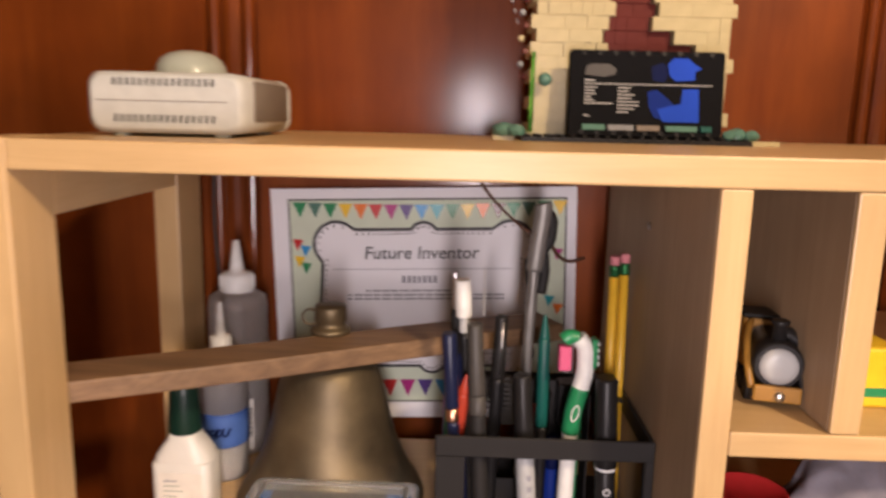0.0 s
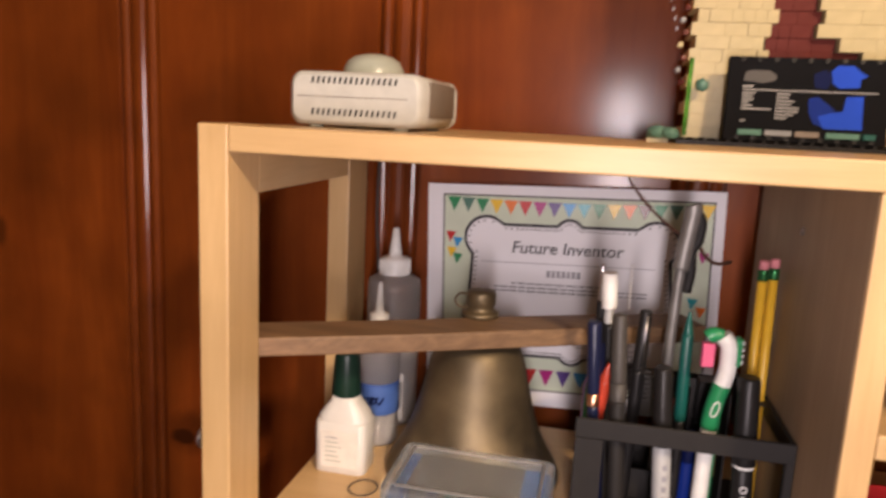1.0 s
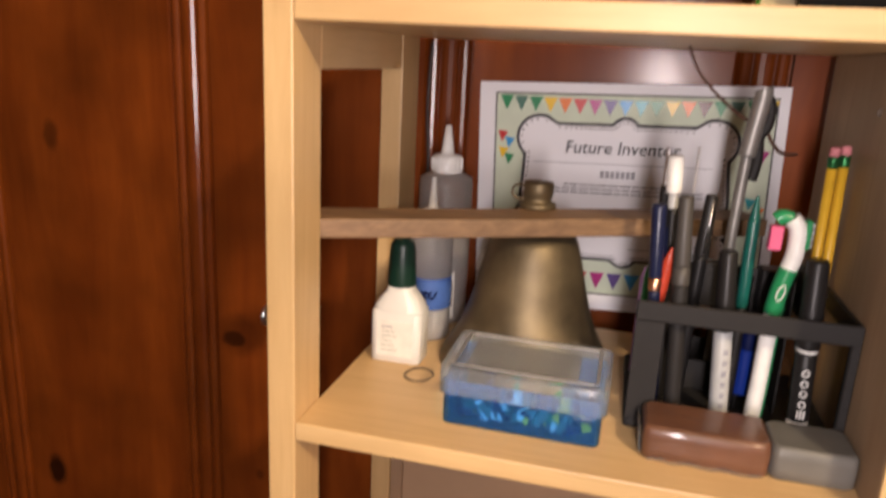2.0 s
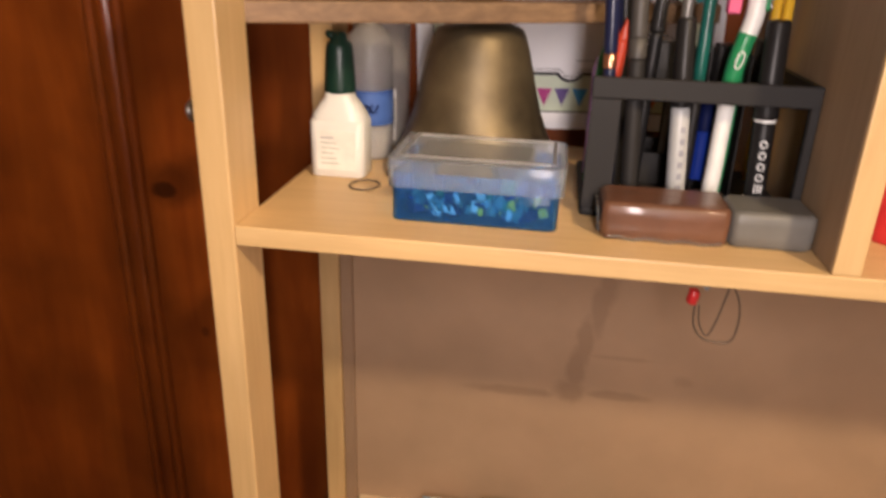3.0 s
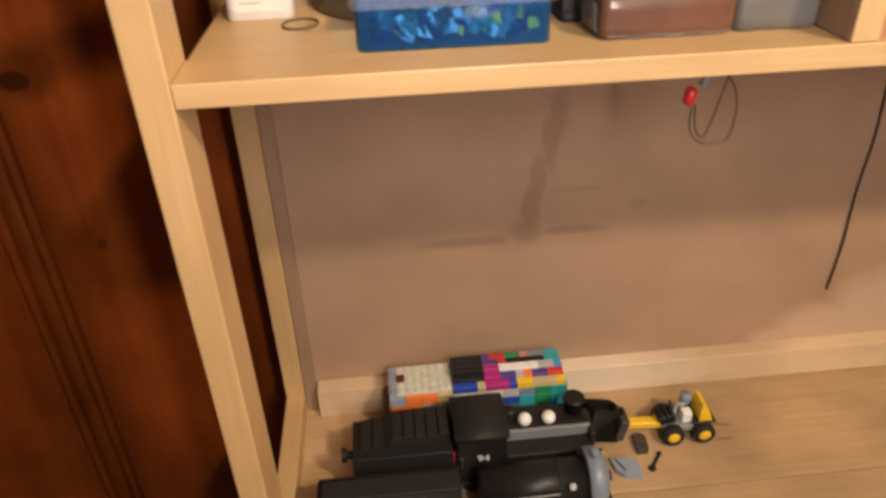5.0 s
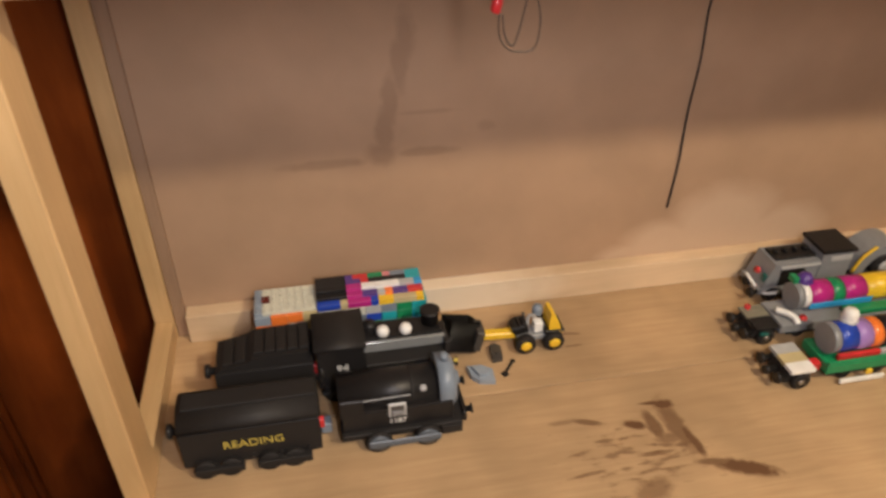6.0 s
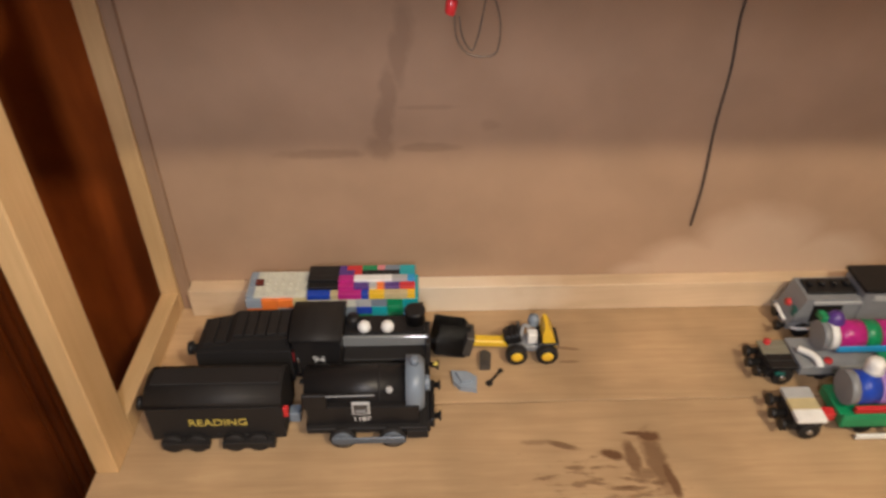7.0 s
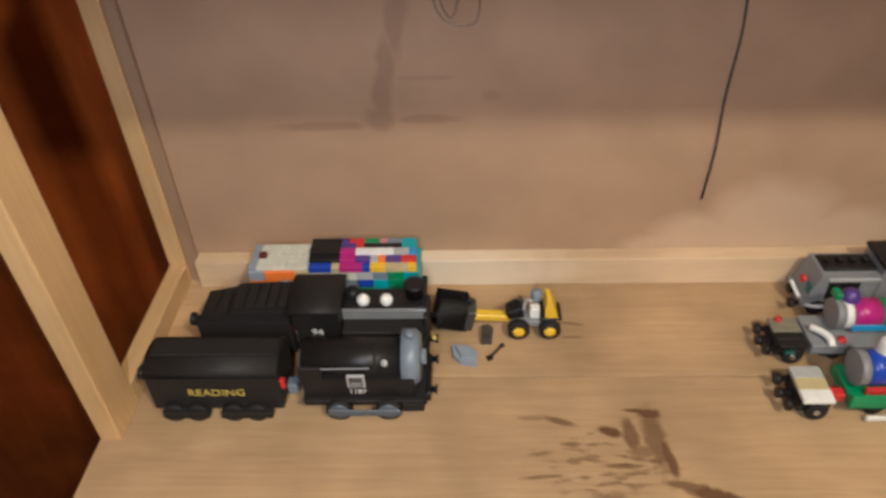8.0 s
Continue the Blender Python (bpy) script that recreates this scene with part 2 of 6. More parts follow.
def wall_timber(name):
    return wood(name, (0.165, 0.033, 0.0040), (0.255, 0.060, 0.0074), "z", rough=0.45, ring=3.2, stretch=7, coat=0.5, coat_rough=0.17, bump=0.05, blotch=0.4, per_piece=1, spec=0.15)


WALLWOOD = wall_timber("varnished_pine")
# Birch darkened and greyed: the dim light on the divider faces, put into colour.
SHADED_Z = wood("shaded_birch_along_z", (0.33, 0.222, 0.13), (0.40, 0.28, 0.168), "z", rough=0.6, blotch=0.3, bump=0.06)
BARWOOD = wood("aged_brown_wood", (0.16, 0.09, 0.045), (0.30, 0.18, 0.09), "x", rough=0.6, blotch=0.3, bump=0.3)
HARDBOARD = shader("brown_hardboard", (0.405, 0.27, 0.168), 0.55, var=0.07, scale=14, bump=0.25, bump_scale=420)
PLASTER = shader("painted_plaster", (0.20, 0.12, 0.075), 0.8, var=0.05, scale=6, bump=0.1, bump_scale=120)
CEILING = shader("white_ceiling_paint", (0.8, 0.78, 0.74), 0.9, var=0.03, scale=5, bump=0.15, bump_scale=150)
CARPET = shader("brown_carpet", (0.09, 0.055, 0.04), 0.95, var=0.25, scale=60, bump=0.8, bump_scale=500)


def plastic(name, base, rough=0.3, **kw):
    return shader(name, base, rough, var=kw.pop("var", 0.06), scale=kw.pop("scale", 90), bump=kw.pop("bump", 0.03), **kw)


IVORY = plastic("ivory_abs", (0.52, 0.52, 0.47), 0.4)
RUSTGREY = plastic("olive_grey_abs", (0.20, 0.19, 0.14), 0.4)
IVORY_DULL = plastic("translucent_grey_dome", (0.43, 0.46, 0.39), 0.24)
GRILL = plastic("taupe_grille", (0.20, 0.165, 0.13), 0.6)
DARK = plastic("slot_dark", (0.03, 0.028, 0.025), 0.7)
BLACK = plastic("black_abs", (0.015, 0.014, 0.014), 0.38, spec=0.3)
BLACK_DULL = plastic("black_dull_plastic", (0.019, 0.0175, 0.017), 0.58, spec=0.3)
GREY = plastic("grey_abs", (0.23, 0.24, 0.25), 0.35)
BLUEGREY = plastic("sand_blue_abs", (0.19, 0.23, 0.28), 0.35)
PALEBLUE = plastic("pale_sand_blue_abs", (0.27, 0.32, 0.38), 0.35)
LIGHTGREY = plastic("light_grey_abs", (0.42, 0.43, 0.43), 0.35)
WHITE = plastic("white_abs", (0.80, 0.80, 0.77), 0.35)
CREAM = plastic("tan_abs", (0.52, 0.44, 0.235), 0.35)
RED = plastic("red_abs", (0.55, 0.03, 0.03), 0.3)
ORANGE = plastic("orange_abs", (0.80, 0.20, 0.03), 0.3)
YELLOW = plastic("yellow_abs", (0.80, 0.52, 0.02), 0.3)
GREEN = plastic("green_abs", (0.02, 0.24, 0.09), 0.3)
DARKGREEN = plastic("dark_green_cap", (0.006, 0.028, 0.018), 0.35)
TEAL = plastic("teal_abs", (0.03, 0.35, 0.40), 0.3)
BLUE = plastic("blue_abs", (0.02, 0.06, 0.42), 0.3)
AZURE = plastic("azure_abs", (0.04, 0.30, 0.62), 0.3)
PURPLE = plastic("purple_abs", (0.085, 0.04, 0.22), 0.3)
LILAC = plastic("lilac_abs", (0.33, 0.20, 0.52), 0.3)
MAGENTA = plastic("magenta_abs", (0.42, 0.02, 0.20), 0.3)
MAROON = plastic("reddish_brown_abs", (0.12, 0.022, 0.016), 0.25)
STEEL = shader("zinc_steel", (0.62, 0.62, 0.62), 0.3, metal=1.0, var=0.1, scale=200)
BRASS = shader("aged_brass", (0.140, 0.108, 0.064), 0.50, metal=0.72, var=0.3, scale=26, bump=0.2, bump_scale=90, alt=(0.205, 0.158, 0.090))
PAPER = shader("certificate_paper", (0.84, 0.84, 0.87), 0.6, var=0.03, scale=12, bump=0.05, bump_scale=300)
INK = shader("black_ink", (0.035, 0.035, 0.04), 0.6, var=0.1)
INKGREY = shader("grey_ink", (0.30, 0.30, 0.33), 0.6, var=0.1)
MINT = shader("mint_print", (0.62, 0.70, 0.55), 0.6, var=0.05)
GOLD_INK = shader("gold_lettering", (0.62, 0.50, 0.09), 0.5, var=0.08)
WHITE_INK = shader("white_lettering", (0.72, 0.72, 0.70), 0.5, var=0.05)
SCREENBLUE = shader("blue_print", (0.015, 0.065, 0.50), 0.5, var=0.08, spec=0.1)
PRINTGREY = shader("pale_grey_print", (0.38, 0.38, 0.37), 0.5, var=0.05)
EGGSHELL = plastic("eggshell_abs", (0.60, 0.60, 0.50), 0.35)
SCREENMID = shader("dim_blue_print", (0.008, 0.026, 0.20), 0.5, var=0.1, spec=0.08)
SCREENNAVY = shader("navy_print", (0.004, 0.008, 0.05), 0.5, var=0.1, spec=0.08)
CLEAR = shader("clear_plastic", (0.93, 0.96, 0.98), 0.10, transmission=0.94, ior=1.18, bump=0.1, bump_scale=60)
CLEAR_DULL = shader("cloudy_plastic", (0.70, 0.68, 0.66), 0.35, transmission=0.75, ior=1.3, var=0.1, scale=30)
BLUE_CLEAR = shader("blue_clear_plastic", (0.09, 0.30, 0.70), 0.12, transmission=0.90, ior=1.12, var=0.05)
TAPE = shader("blue_tape", (0.06, 0.13, 0.38), 0.6, var=0.12, scale=60, bump=0.1)
MILK = shader("milky_plastic", (0.72, 0.70, 0.64), 0.35, var=0.05, scale=40, bump=0.05)
LABEL = shader("cream_label", (0.76, 0.72, 0.64), 0.5, var=0.06, scale=90)
WRAP = shader("brown_wrapped_clay", (0.118, 0.050, 0.026), 0.5, var=0.22, scale=30, coat=0.5, coat_rough=0.12, bump=1.0, bump_scale=55)
CLAYGREY = shader("grey_clay", (0.125, 0.120, 0.108), 0.5, var=0.12, scale=30, coat=0.1, coat_rough=0.3, bump=0.35, bump_scale=80)
SANDGREEN = plastic("sand_green_abs", (0.10, 0.22, 0.17), 0.25)
TRANSGREEN = shader("clear_green_plastic", (0.25, 0.75, 0.15), 0.1, transmission=0.8, ior=1.4, var=0.03)
PENCIL = plastic("yellow_pencil_lacquer", (0.72, 0.43, 0.03), 0.35)
PINK = plastic("pink_eraser", (0.60, 0.22, 0.24), 0.7)
COPPER = shader("copper_metal", (0.62, 0.34, 0.22), 0.3, metal=1.0, var=0.1)
GREENFERRULE = shader("green_metal_ferrule", (0.04, 0.20, 0.07), 0.3, metal=0.8, var=0.3, scale=400)
PINKBRISTLE = plastic("pink_bristles", (0.62, 0.10, 0.22), 0.6)
TEALDARK = plastic("dark_teal_lacquer", (0.008, 0.09, 0.075), 0.3)
REDPEN = plastic("red_orange_lacquer", (0.62, 0.07, 0.03), 0.35)
STEELGREY = shader("dull_grey_metal", (0.27, 0.26, 0.24), 0.45, metal=0.5, var=0.15, scale=80)
OCHRE = shader("ochre_paint", (0.34, 0.17, 0.03), 0.35, var=0.15, scale=60, bump=0.05)
GREYSHINE = shader("glossy_grey_plastic", (0.20, 0.21, 0.21), 0.12, coat=0.6, coat_rough=0.05, var=0.05)
CLOTH = shader("grey_lilac_cloth", (0.20, 0.19, 0.22), 0.85, var=0.2, scale=40, bump=0.4)
CHARCOAL = plastic("charcoal_rubber", (0.055, 0.05, 0.045), 0.5)
PLAQUE = shader("matt_black_print", (0.008, 0.008, 0.009), 0.75, spec=0.06, var=0.1, scale=60)
DARKBLUEGREY = plastic("dark_sand_blue_abs", (0.095, 0.115, 0.14), 0.35)
NAVYPEN = plastic("navy_pen_plastic", (0.010, 0.014, 0.045), 0.3)
CORD = shader("brown_cord", (0.10, 0.045, 0.025), 0.7, var=0.2, bump=0.2)
WIRE = shader("dark_wire", (0.045, 0.035, 0.03), 0.5, var=0.1)
WIREGREY = shader("brown_grey_wire", (0.13, 0.09, 0.06), 0.5, var=0.1)
RUBBER = shader("hair_tie_elastic", (0.11, 0.075, 0.05), 0.8, var=0.2, bump=0.3)

# ------------------------------------------------------------------ the room
X0, X1, Y0, WALL, HIGH = -2.2, 2.4, -3.0, 0.775, 2.42
T = 0.75          # desk top
SHELF = 1.194     # upper face of the middle shelf
TOP = 1.4745      # upper face of the top board
FRONT, BACK = 0.47, 0.70

solid("floor", box(X0, X1, Y0, WALL, -0.05, 0.0), CARPET, (0, 0, 0), "brown carpeted floor of the room", "floor", kind="structure")
solid("ceiling", box(X0 - 0.1, X1 + 0.1, Y0 - 0.1, WALL + 0.1, HIGH, HIGH + 0.08), CEILING, (0, 0, 0), "plain white painted ceiling", "ceiling", kind="structure")
solid("wall_south", box(X0, X1, Y0 - 0.1, Y0, 0, HIGH), PLASTER, (0, 0, 0), "plain brown painted wall", "wall", kind="structure")
solid("wall_west", box(X0 - 0.1, X0, Y0 - 0.1, WALL + 0.1, 0, HIGH), PLASTER, (0, 0, 0), "plain brown painted wall", "wall", kind="structure")
solid("wall_east", box(X1, X1 + 0.1, Y0 - 0.1, WALL + 0.1, 0, HIGH), PLASTER, (0, 0, 0), "plain brown painted wall", "wall", kind="structure")
wall = solid("wall_north", box(X0, X1, WALL + 0.02, WALL + 0.1, 0, HIGH), PLASTER, (0, 0, 0), "varnished red-brown knotty pine panel wall", "wall", kind="structure")


def panel_board(width):
    """A pine board whose right edge carries three reeds and a groove."""
    out = [(0.0, 0.0), (width - 0.050, 0.0), (width - 0.048, 0.003), (width - 0.046, 0.0)]
    for c, r in ((width - 0.040, 0.0055), (width - 0.0245, 0.009), (width - 0.009, 0.0055)):
        for k in range(7):
            a = math.pi * k / 6
            out.append((c - r * math.cos(a), -0.0055 * math.sin(a) + 0.001))
    out += [(width - 0.003, 0.004), (width - 0.001, 0.004), (width - 0.001, 0.018), (0.0, 0.018)]
    bm = prism(out, 0.0, HIGH - 0.002)
    return mesh_of("panel", bm, WALLWOOD)


board_mesh = panel_board(0.29)
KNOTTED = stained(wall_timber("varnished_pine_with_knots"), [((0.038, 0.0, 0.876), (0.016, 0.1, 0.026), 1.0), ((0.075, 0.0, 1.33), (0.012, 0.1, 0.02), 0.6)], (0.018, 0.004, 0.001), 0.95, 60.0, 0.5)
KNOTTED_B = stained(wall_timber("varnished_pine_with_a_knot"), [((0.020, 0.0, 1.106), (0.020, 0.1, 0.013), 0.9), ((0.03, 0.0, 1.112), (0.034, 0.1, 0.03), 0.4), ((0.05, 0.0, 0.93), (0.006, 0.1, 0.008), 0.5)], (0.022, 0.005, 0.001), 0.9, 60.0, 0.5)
for i in range(16):
    x = -0.41 + 0.29 * (i - 6)
    if x < X0 or x + 0.29 > X1:
        continue
    ob = new("panel", board_mesh)
    ob.parent = wall
    ob.location = (x, WALL, 0.001)
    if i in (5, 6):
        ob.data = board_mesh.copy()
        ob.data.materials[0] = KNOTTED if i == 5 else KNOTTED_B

# ------------------------------------------------------------------ ceiling lamp, and the added stand of the fill light
lamp = thing("ceiling_lamp", (CEILING_LAMP[0], CEILING_LAMP[1], HIGH), "round white ceiling lamp with a metal rim", "lamp")
part("canopy", lathe([(0.0001, 0.0), (0.17, 0.0), (0.175, -0.01), (0.175, -0.03), (0.16, -0.035)], 32, False), STEEL, lamp)
# Unseen stand, made up only to carry the fill light.
stand = thing("flash_fill_stand", (FLASH_FILL[0], FLASH_FILL[1] - 0.03, 0), "slim unseen stand added to hold the fill light", "lamp")
part("base", lathe([(0.0001, 0.0), (0.13, 0.0), (0.13, 0.012), (0.03, 0.025), (0.0001, 0.025)], 32, False), STEEL, stand)
part("pole", lathe([(0.01, 0.02), (0.01, FLASH_FILL[2] - 0.175)], 16), STEEL, stand)
part("fill_housing", box(-0.02, 0.02, -0.012, 0.022, FLASH_FILL[2] - 0.175, FLASH_FILL[2] + 0.175, 0.003), BLACK_DULL, stand)

# ------------------------------------------------------------------ desk
def flecked(mat, centre, size, colour, amount):
    """Many short scratches along the grain inside one soft patch."""
    nt = mat.node_tree
    N, L = nt.nodes.new, nt.links.new
    b = nt.nodes["Principled BSDF"]
    base = b.inputs["Base Color"].links[0].from_socket
    co = N("ShaderNodeTexCoord")
    lines = N("ShaderNodeMapping")
    lines.inputs["Scale"].default_value = (52, 175, 1)
    L(co.outputs["Object"], lines.inputs["Vector"])
    grit = N("ShaderNodeTexNoise")
    grit.inputs["Scale"].default_value, grit.inputs["Detail"].default_value = 1.0, 3
    L(lines.outputs[0], grit.inputs["Vector"])
    spot = N("ShaderNodeMapping")
    spot.vector_type = "TEXTURE"
    spot.inputs["Location"].default_value, spot.inputs["Scale"].default_value = centre, size
    L(co.outputs["Object"], spot.inputs["Vector"])
    ln = N("ShaderNodeVectorMath")
    ln.operation = "LENGTH"
    L(spot.outputs[0], ln.inputs[0])
    fall = N("ShaderNodeMapRange")
    fall.inputs["From Min"].default_value, fall.inputs["From Max"].default_value = 0.3, 1.0
    fall.inputs["To Min"].default_value, fall.inputs["To Max"].default_value = 0.10, -0.14
    L(ln.outputs["Value"], fall.inputs["Value"])
    both = N("ShaderNodeMath")
    L(grit.outputs["Fac"], both.inputs[0])
    L(fall.outputs[0], both.inputs[1])
    cut = N("ShaderNodeMapRange")
    cut.inputs["From Min"].default_value, cut.inputs["From Max"].default_value = 0.60, 0.74
    cut.inputs["To Min"].default_value, cut.inputs["To Max"].default_value = 0.0, amount
    L(both.outputs[0], cut.inputs["Value"])
    mix = N("ShaderNodeMixRGB")
    L(cut.outputs[0], mix.inputs["Fac"])
    L(base, mix.inputs["Color1"])
    mix.inputs["Color2"].default_value = (*colour, 1)
    L(mix.outputs["Color"], b.inputs["Base Color"])
    return mat


STAIN = (0.115, 0.052, 0.021)
DESKTOP = stained(DESK, [((0.3215, 0.472, T), (0.0125, 0.040, 0.05), 0.75, 2), ((0.322, 0.499, T), (0.012, 0.008, 0.05), 1.0), ((0.330, 0.452, T), (0.0055, 0.026, 0.05), 0.95, 8), ((0.3005, 0.474, T), (0.0085, 0.024, 0.05), 0.8, 6),
                         ((0.309, 0.503, T), (0.014, 0.0028, 0.05), 1.0, -4), ((0.310, 0.458, T), (0.018, 0.008, 0.05), 0.6), ((0.283, 0.479, T), (0.014, 0.0065, 0.05), 1.0, -12), ((0.238, 0.491, T), (0.018, 0.0045, 0.05), 0.8, -18), ((0.214, 0.495, T), (0.016, 0.0035, 0.05), 0.45),
                         ((0.245, 0.466, T), (0.012, 0.003, 0.05), 0.65), ((0.363, 0.412, T), (0.036, 0.0095, 0.05), 1.0, -22), ((0.337, 0.424, T), (0.020, 0.0045, 0.05), 0.8, -8), ((0.268, 0.405, T), (0.022, 0.012, 0.05), 0.6, 20), ((0.290, 0.443, T), (0.020, 0.0030, 0.05), 0.7),
                         ((0.215, 0.432, T), (0.022, 0.0025, 0.05), 0.6, 6), ((0.262, 0.618, T), (0.018, 0.003, 0.03), 0.6, -8), ((0.262, 0.598, T), (0.012, 0.0025, 0.03), 0.5)], STAIN, 0.95, 130.0, 0.9)
DESKTOP = flecked(DESKTOP, (0.262, 0.440, T), (0.115, 0.062, 0.1), STAIN, 0.6)
desk = thing("desk", (0, 0, 0), "light wooden desk with worn, stained top boards", "desk")
part("top_board", box(-0.188, 1.05, 0.5455, 0.765, T - 0.03, T, 0.0012), DESKTOP, desk)
part("top_board", box(-0.188, 1.05, 0.25, 0.5445, T - 0.03, T - 0.0004, 0.0012), DESKTOP, desk)
part("side_panel", box(-0.185, -0.165, 0.28, 0.76, 0, T - 0.0305, 0.001), PINE_Z, desk)
part("side_panel", box(1.02, 1.04, 0.28, 0.76, 0, T - 0.0305, 0.001), PINE_Z, desk)
part("back_rail", box(-0.164, 1.019, 0.74, 0.76, T - 0.15, T - 0.0305, 0.001), PINE_X, desk)

# ------------------------------------------------------------------ shelf unit on the desk
unit = thing("shelf_unit", (0, 0, 0), "light birch shelf unit standing on the desk", "shelf")
LX0, LX1 = -0.186, -0.166
part("front_stile", box(LX0, LX1, FRONT, 0.5125, T, TOP + 0.0005, 0.0012), PINE_Z, unit)
part("rear_stile", box(LX0, LX1, 0.690, 0.742, T, TOP - 0.001, 0.0012), PINE_Z, unit)
part("bottom_rail", box(LX0 + 0.0005, LX1 - 0.0005, 0.5130, 0.6895, T, 0.776, 0.0012), PINE_Y, unit)
part("top_rail", box(LX0 + 0.0005, LX1 - 0.0005, 0.5130, 0.6895, 1.4295, TOP - 0.0005, 0.0012), PINE_Y, unit)
part("end_stile", box(0.98, 1.0, FRONT, 0.742, T, TOP, 0.0012), PINE_Z, unit)
part("top_board", box(LX1 + 0.0003, 0.979, FRONT, 0.748, 1.4585, TOP, 0.0012), PINE_X, unit)
part("shelf", box(LX1 + 0.0003, 0.979, FRONT, 0.738, 1.1805, SHELF, 0.001), PINE_X, unit)
# Divider faces carry painted shade; their front edges keep the lighter birch.
part("divider", box(0.1940, 0.2100, FRONT + 0.0042, 0.738, SHELF + 0.0002, 1.4582, 0.001), SHADED_Z, unit, "grey-brown divider board with shade painted into its faces")
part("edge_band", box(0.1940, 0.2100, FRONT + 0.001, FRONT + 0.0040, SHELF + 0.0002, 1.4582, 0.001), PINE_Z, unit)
part("divider", box(0.2620, 0.2775, FRONT + 0.0042, 0.738, 1.3305, 1.4582, 0.001), SHADED_Z, unit, "grey-brown divider board with shade painted into its faces")
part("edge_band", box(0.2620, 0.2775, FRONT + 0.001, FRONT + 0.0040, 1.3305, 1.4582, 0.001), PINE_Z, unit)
part("small_shelf", box(0.2103, 0.60, FRONT + 0.001, 0.738, 1.316, 1.330, 0.001), PINE_X, unit)
part("small_shelf_post", box(0.60, 0.615, FRONT + 0.001, 0.738, SHELF + 0.0002, 1.4582, 0.001), PINE_Z, unit)
PANEL = stained(HARDBOARD, [((0.096, BACK, 1.075), (0.012, 0.1, 0.03), 0.5), ((0.090, BACK, 1.045), (0.010, 0.1, 0.035), 0.5), ((0.080, BACK, 1.01), (0.009, 0.1, 0.035), 0.5), ((0.073, BACK, 0.975), (0.010, 0.1, 0.035), 0.55), ((0.068, BACK, 0.952), (0.018, 0.1, 0.014), 0.6), ((0.012, BACK, 0.945), (0.055, 0.1, 0.006), 0.5), ((0.115, BACK, 0.951), (0.032, 0.1, 0.005), 0.5), ((0.115, BACK, 0.995), (0.04, 0.1, 0.003), 0.3), ((0.18, BACK, 0.975), (0.012, 0.1, 0.007), 0.3)], (0.15, 0.085, 0.05), 0.62)
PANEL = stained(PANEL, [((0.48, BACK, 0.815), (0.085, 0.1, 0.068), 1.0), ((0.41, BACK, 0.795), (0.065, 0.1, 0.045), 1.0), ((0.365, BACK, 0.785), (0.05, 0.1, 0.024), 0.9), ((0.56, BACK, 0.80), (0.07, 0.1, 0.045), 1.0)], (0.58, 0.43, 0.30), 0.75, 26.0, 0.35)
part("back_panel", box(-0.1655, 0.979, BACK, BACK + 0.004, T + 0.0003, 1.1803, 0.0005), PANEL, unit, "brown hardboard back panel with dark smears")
part("back_strip", box(-0.1515, 0.979, 0.680, 0.6995, T + 0.0003, 0.7865, 0.001), PALE, unit, "pale unfinished pine strip")
# Narrow corner strip; its dark brown paints the shadow beside the back panel.
part("cleat", box(LX1 + 0.0004, -0.1535, 0.6935, 0.6996, T + 0.0003, 1.1803, 0.0006), CORNER_SHADE, unit)
part("bolt", shift(join(lathe([(0.0001, 0.0), (0.0065, 0.0), (0.0075, 0.001), (0.006, 0.003), (0.0025, 0.0042), (0.0022, 0.0045)], 16), lathe([(0.0024, -0.008), (0.0024, 0.0)], 12)), pose(-0.1935, 0.487, 1.263, 0, -90, 0)), STEEL, unit, "round zinc bolt head")
part("screw", shift(lathe([(0.0001, 0.0012), (0.002, 0.001), (0.0028, 0.0)], 12, False), pose(0.1939, 0.60, 1.42, 0, -90, 0)), STEEL, unit)


# ------------------------------------------------------------------ things on the top board
def vent_box():
    """White vented plastic device with a domed sensor on its lid."""
    ob = thing("motion_sensor", (-0.1075, 0.585, TOP), "ivory plastic vented device with a domed lens on top", "sensor")
    body = shift(rounded(-0.0455, 0.0455, -0.0175, 0.0175, -0.055, 0.055, 0.0085, 0.003, 6), pose(0, 0, 0.0195, 90))
    shell = part("body", body, IVORY, ob)
    part("seam", box(-0.040, 0.036, -0.0554, -0.0546, 0.0203, 0.0208), GRILL, shell)
    for z in (0.0105, 0.0312):
        for i in range(16):
            x = -0.029 + 0.0038 * i
            part("slot", shift(box(-0.0007, 0.0007, -0.0555, -0.0545, -0.0022, 0.0022), pose(x, 0, z, 0, 12)), DARK, shell)
    part("side_grille", rounded(-0.0008, 0.0008, -0.034, 0.047, 0.0, 0.024, 0.0007, 0.0004, 2), GRILL, ob, "taupe side grille").location = (0.0458, 0.0, 0.0095)
    part("dome", shift(lathe([(0.0235, 0.0), (0.0232, 0.005), (0.0222, 0.010), (0.0195, 0.015), (0.0145, 0.0185), (0.0075, 0.0203), (0.0001, 0.0207)], 32, False), pose(-0.0085, 0.012, 0.0335)), IVORY_DULL, ob, "translucent grey domed lens")
    part("end_rim", shift(rounded(-0.0465, 0.0465, -0.0180, 0.0180, -0.0035, 0.0035, 0.0088, 0.0012, 6), pose(0, 0.0545, 0.0195, 90)), IVORY, ob, "raised pale rim at the far end")
    for x in (-0.03, 0.03):
        for y in (-0.045, 0.045):
            part("foot", shift(lathe([(0.005, 0.0), (0.005, 0.0035)], 12), pose(x, y, 0)), IVORY_DULL, ob)
    return ob


vent_box()

STUD = 0.008
